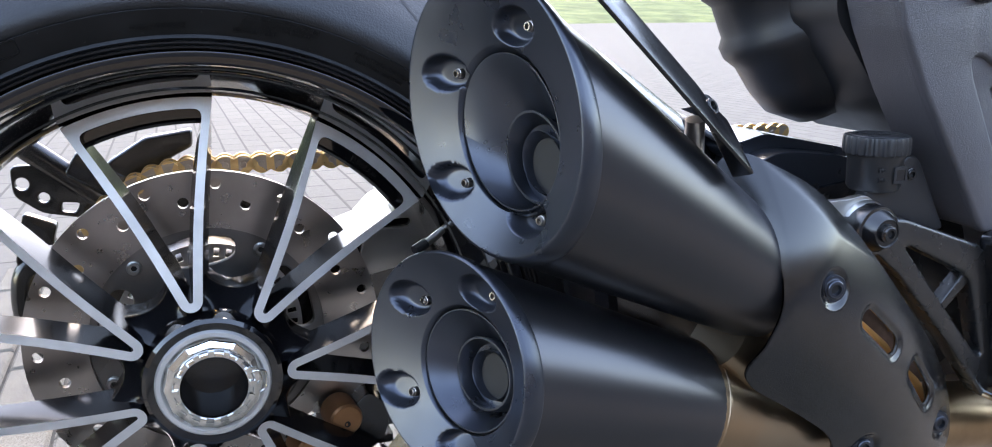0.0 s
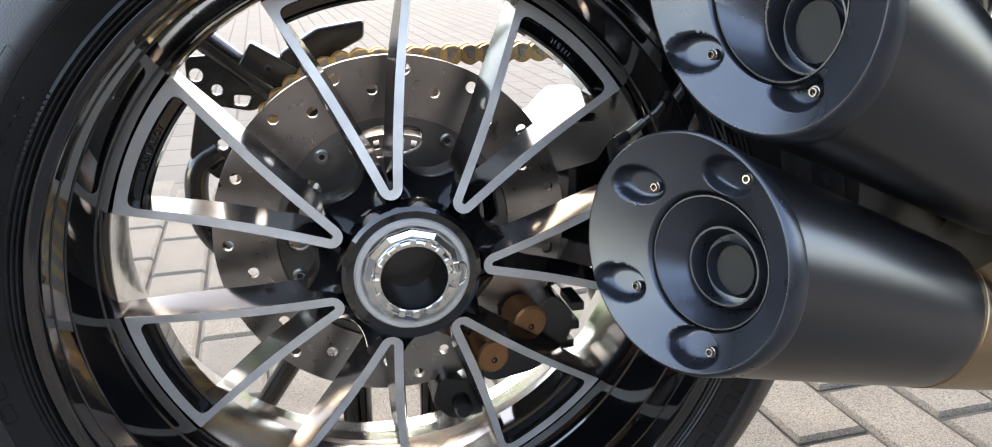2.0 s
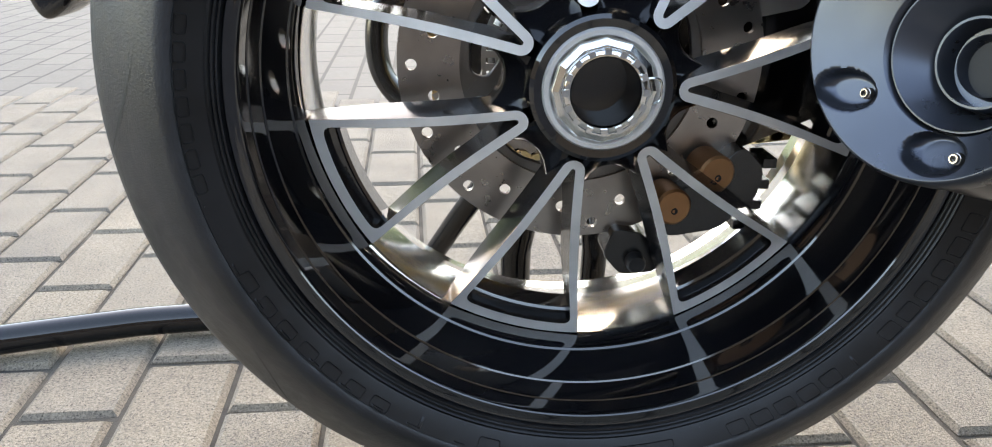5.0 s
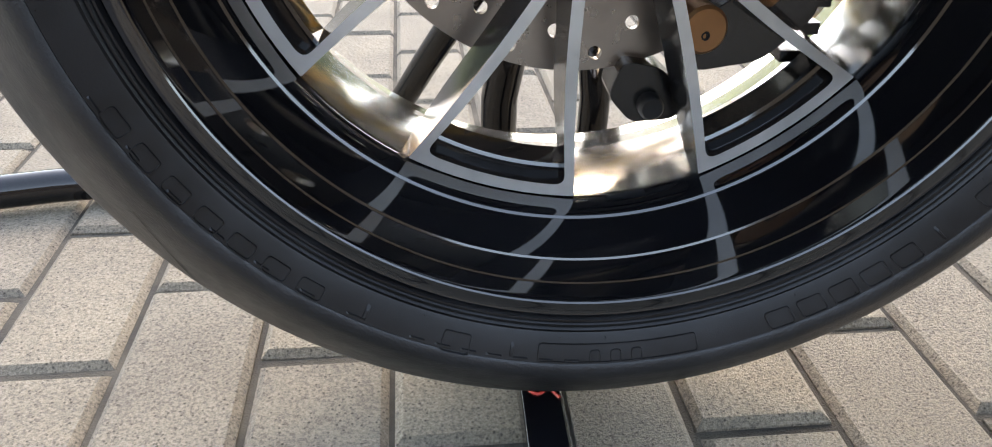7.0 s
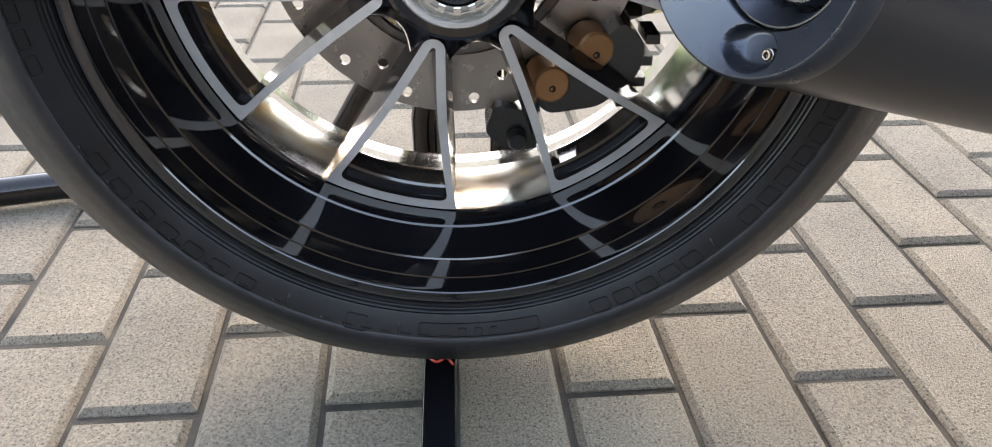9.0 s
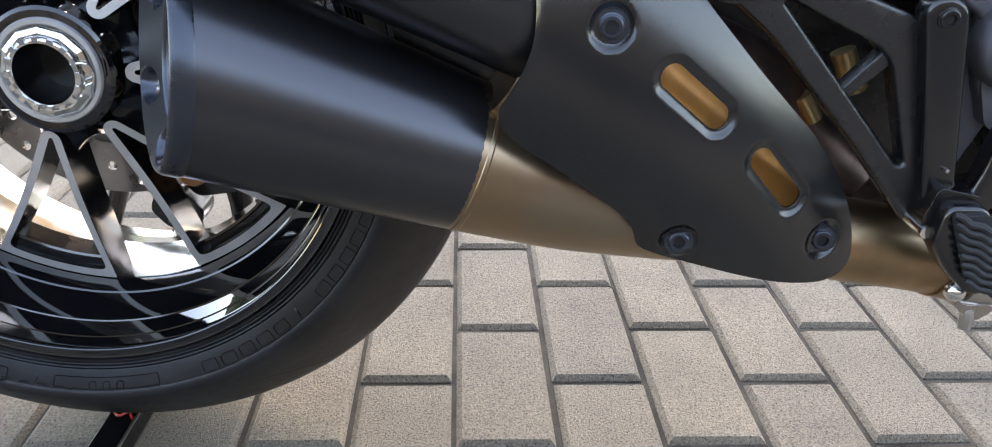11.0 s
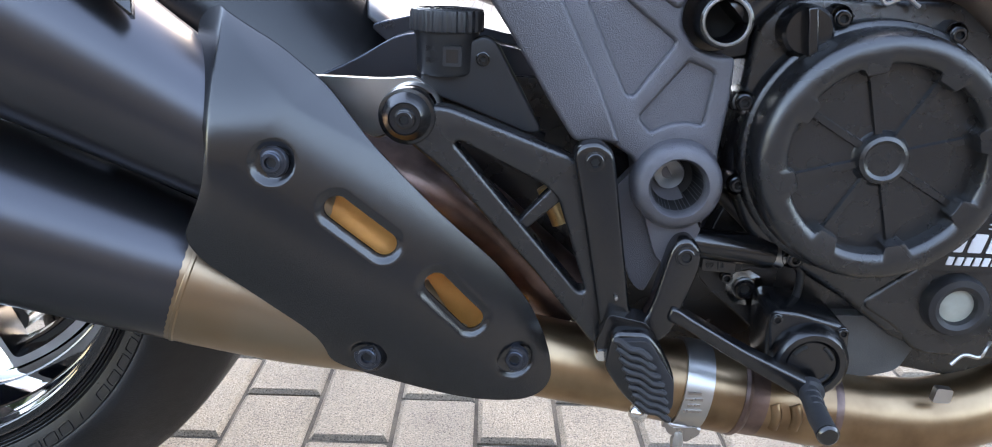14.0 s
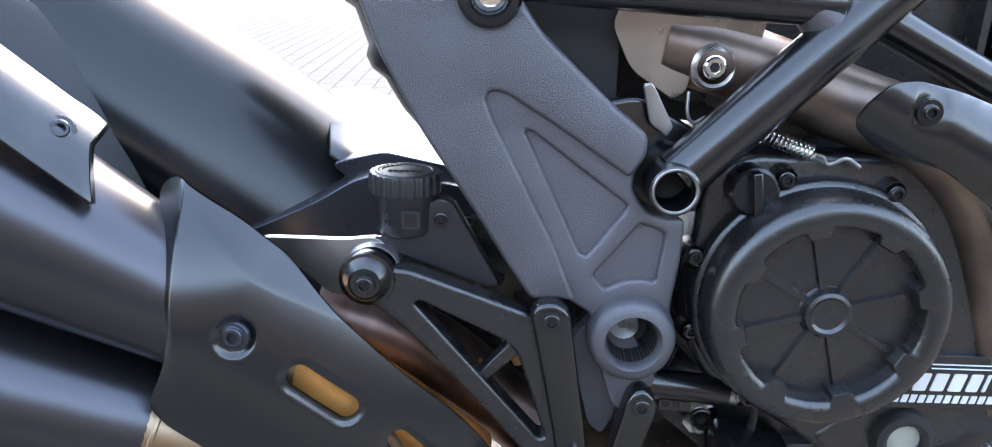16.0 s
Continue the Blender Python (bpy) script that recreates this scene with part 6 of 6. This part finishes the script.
tagged(new("backdrop", mesh_of(g, "backdrop", material("far_dark_foliage", (0.03, 0.042, 0.018), 0.9, vary=0.4, scale=0.15, bump=0.8, bscale=1.2, bdist=0.5))), "unseen dark band added beyond the lawn for reflections", "trees", kind="structure")

# single paving blocks round the motorcycle
BLOCK = bpy.data.materials.new("concrete_block")
BLOCK.use_nodes = True
n, l = BLOCK.node_tree.nodes, BLOCK.node_tree.links
b = n["Principled BSDF"]
b.inputs["Roughness"].default_value = 0.88
tc, oi = n.new("ShaderNodeTexCoord"), n.new("ShaderNodeObjectInfo")
geo = n.new("ShaderNodeNewGeometry")
grain = n.new("ShaderNodeTexNoise")
grain.inputs["Scale"].default_value, grain.inputs["Detail"].default_value, grain.inputs["Roughness"].default_value = 420, 4, 0.75
cloud = n.new("ShaderNodeTexNoise")
cloud.inputs["Scale"].default_value, cloud.inputs["Detail"].default_value = 9, 4
for t in (grain, cloud):
    l.new(geo.outputs["Position"], t.inputs["Vector"])
r1 = n.new("ShaderNodeValToRGB")
r1.color_ramp.elements[0].position, r1.color_ramp.elements[1].position = 0.36, 0.62
r1.color_ramp.elements[0].color, r1.color_ramp.elements[1].color = (0.098, 0.086, 0.070, 1), (0.258, 0.228, 0.186, 1)
l.new(grain.outputs["Fac"], r1.inputs["Fac"])
r2 = n.new("ShaderNodeValToRGB")
r2.color_ramp.elements[0].position, r2.color_ramp.elements[1].position = 0.3, 0.7
r2.color_ramp.elements[0].color, r2.color_ramp.elements[1].color = (0.8, 0.78, 0.76, 1), (1.08, 1.06, 1.02, 1)
l.new(cloud.outputs["Fac"], r2.inputs["Fac"])
mx = n.new("ShaderNodeMixRGB")
mx.blend_type = 'MULTIPLY'
mx.inputs["Fac"].default_value = 1.0
l.new(r1.outputs["Color"], mx.inputs["Color1"])
l.new(r2.outputs["Color"], mx.inputs["Color2"])
r3 = n.new("ShaderNodeValToRGB")
r3.color_ramp.elements[0].color, r3.color_ramp.elements[1].color = (0.86, 0.86, 0.87, 1), (1.08, 1.05, 1.0, 1)
l.new(oi.outputs["Random"], r3.inputs["Fac"])
pits = n.new("ShaderNodeTexVoronoi")                     # open pores between the chippings
pits.inputs["Scale"].default_value = 210
l.new(geo.outputs["Position"], pits.inputs["Vector"])
r4 = n.new("ShaderNodeValToRGB")
r4.color_ramp.elements[0].position, r4.color_ramp.elements[1].position = 0.10, 0.26
r4.color_ramp.elements[0].color, r4.color_ramp.elements[1].color = (0.12, 0.115, 0.11, 1), (1.0, 1.0, 1.0, 1)
l.new(pits.outputs["Distance"], r4.inputs["Fac"])
mx3 = n.new("ShaderNodeMixRGB")
mx3.blend_type = 'MULTIPLY'
mx3.inputs["Fac"].default_value = 0.8
l.new(mx.outputs["Color"], mx3.inputs["Color1"])
l.new(r4.outputs["Color"], mx3.inputs["Color2"])
mx2 = n.new("ShaderNodeMixRGB")
mx2.blend_type = 'MULTIPLY'
mx2.inputs["Fac"].default_value = 1.0
l.new(mx3.outputs["Color"], mx2.inputs["Color1"])
l.new(r3.outputs["Color"], mx2.inputs["Color2"])
l.new(mx2.outputs["Color"], b.inputs["Base Color"])
bp = n.new("ShaderNodeBump")
bp.inputs["Strength"].default_value, bp.inputs["Distance"].default_value = 1.0, 0.0022
l.new(grain.outputs["Fac"], bp.inputs["Height"])
l.new(bp.outputs["Normal"], b.inputs["Normal"])


def block_mesh():
    bm = bmesh.new()
    hx, hy, c = 0.0472, 0.0974, 0.0056
    rows = []
    for x, y, z in ((hx, hy, -0.02), (hx, hy, -0.0052), (hx - c * 0.55, hy - c * 0.55, -0.0022), (hx - c, hy - c, 0.0)):
        rows.append([bm.verts.new(p) for p in ((-x, -y, z), (x, -y, z), (x, y, z), (-x, y, z))])
    for A, B in zip(rows, rows[1:]):
        for k in range(4):
            bm.faces.new((A[k], A[(k + 1) % 4], B[(k + 1) % 4], B[k]))
    bm.faces.new(rows[-1])
    return mesh_of(bm, "paving_block", BLOCK, 0)


block = block_mesh()
paving = tagged(new("pavement_near"), "grey concrete block paving with sandy joints", "pavement", kind="structure")
TURN, X0, Y0 = radians(2.3), 0.477, 0.236
COL, ROW = 0.1, 0.203
ca, sa = math.cos(TURN), math.sin(TURN)
near, rest = [], []
for i in range(-26, 23):
    for j in range(-9, 10):
        u, v = (i + 0.5) * COL, (j + 0.5) * ROW + (0.5 * ROW if i % 2 else 0)
        x, y = X0 + u * ca - v * sa, Y0 + u * sa + v * ca
        if not (-2.0 < x < 2.6 and -1.3 < y < 1.7):
            continue
        (near if -0.75 < x < 1.15 and -0.25 < y < 0.85 else rest).append((x, y))
rng = random.Random(4)
for x, y in near:
    ob = new("paving_block", block)
    ob.parent, ob.location = paving, (x + rng.uniform(-.0008, .0008), y + rng.uniform(-.0008, .0008), rng.uniform(-0.0012, 0.0008))
    ob.rotation_euler = (rng.uniform(-.004, .004), rng.uniform(-.004, .004), TURN + rng.uniform(-.006, .006))
vs, fs = [], []
base = [tuple(v.co) for v in block.vertices]
faces = [tuple(p.vertices) for p in block.polygons]
for x, y in rest:
    o = len(vs)
    vs += [(x + p[0] * ca - p[1] * sa, y + p[0] * sa + p[1] * ca, p[2]) for p in base]
    fs += [tuple(o + k for k in f) for f in faces]
me = bpy.data.meshes.new("paving_rest")
me.from_pydata(vs, [], fs)
me.materials.append(BLOCK)
ob = new("paving_rest", me)
ob.parent = paving
tagged(ob, kind="stuff")

# unseen wall to the east, added so the heat shield reflects something dark
g = box(6.0, -5.0, -0.05, 6.3, 2.0, 0.9)
tagged(new("wall_east", mesh_of(g, "wall_east", material("dark_brown_render", (0.07, 0.06, 0.05), 0.9, vary=0.12, scale=0.8, bump=0.4, bscale=120, bdist=0.004), 0)), "unseen plain dark wall added to darken reflections", "wall", kind="structure")
# unseen plain wall across the paving, added to close the place and shape reflections
g = box(-14.0, -5.3, -0.05, 14.0, -5.0, 2.3)
tagged(new("wall_south", mesh_of(g, "wall_south", material("tan_render", (0.1, 0.082, 0.064), 0.9, vary=0.12, scale=0.8, bump=0.4, bscale=120, bdist=0.004), 0)), "unseen plain tan wall added to close the place", "wall", kind="structure")
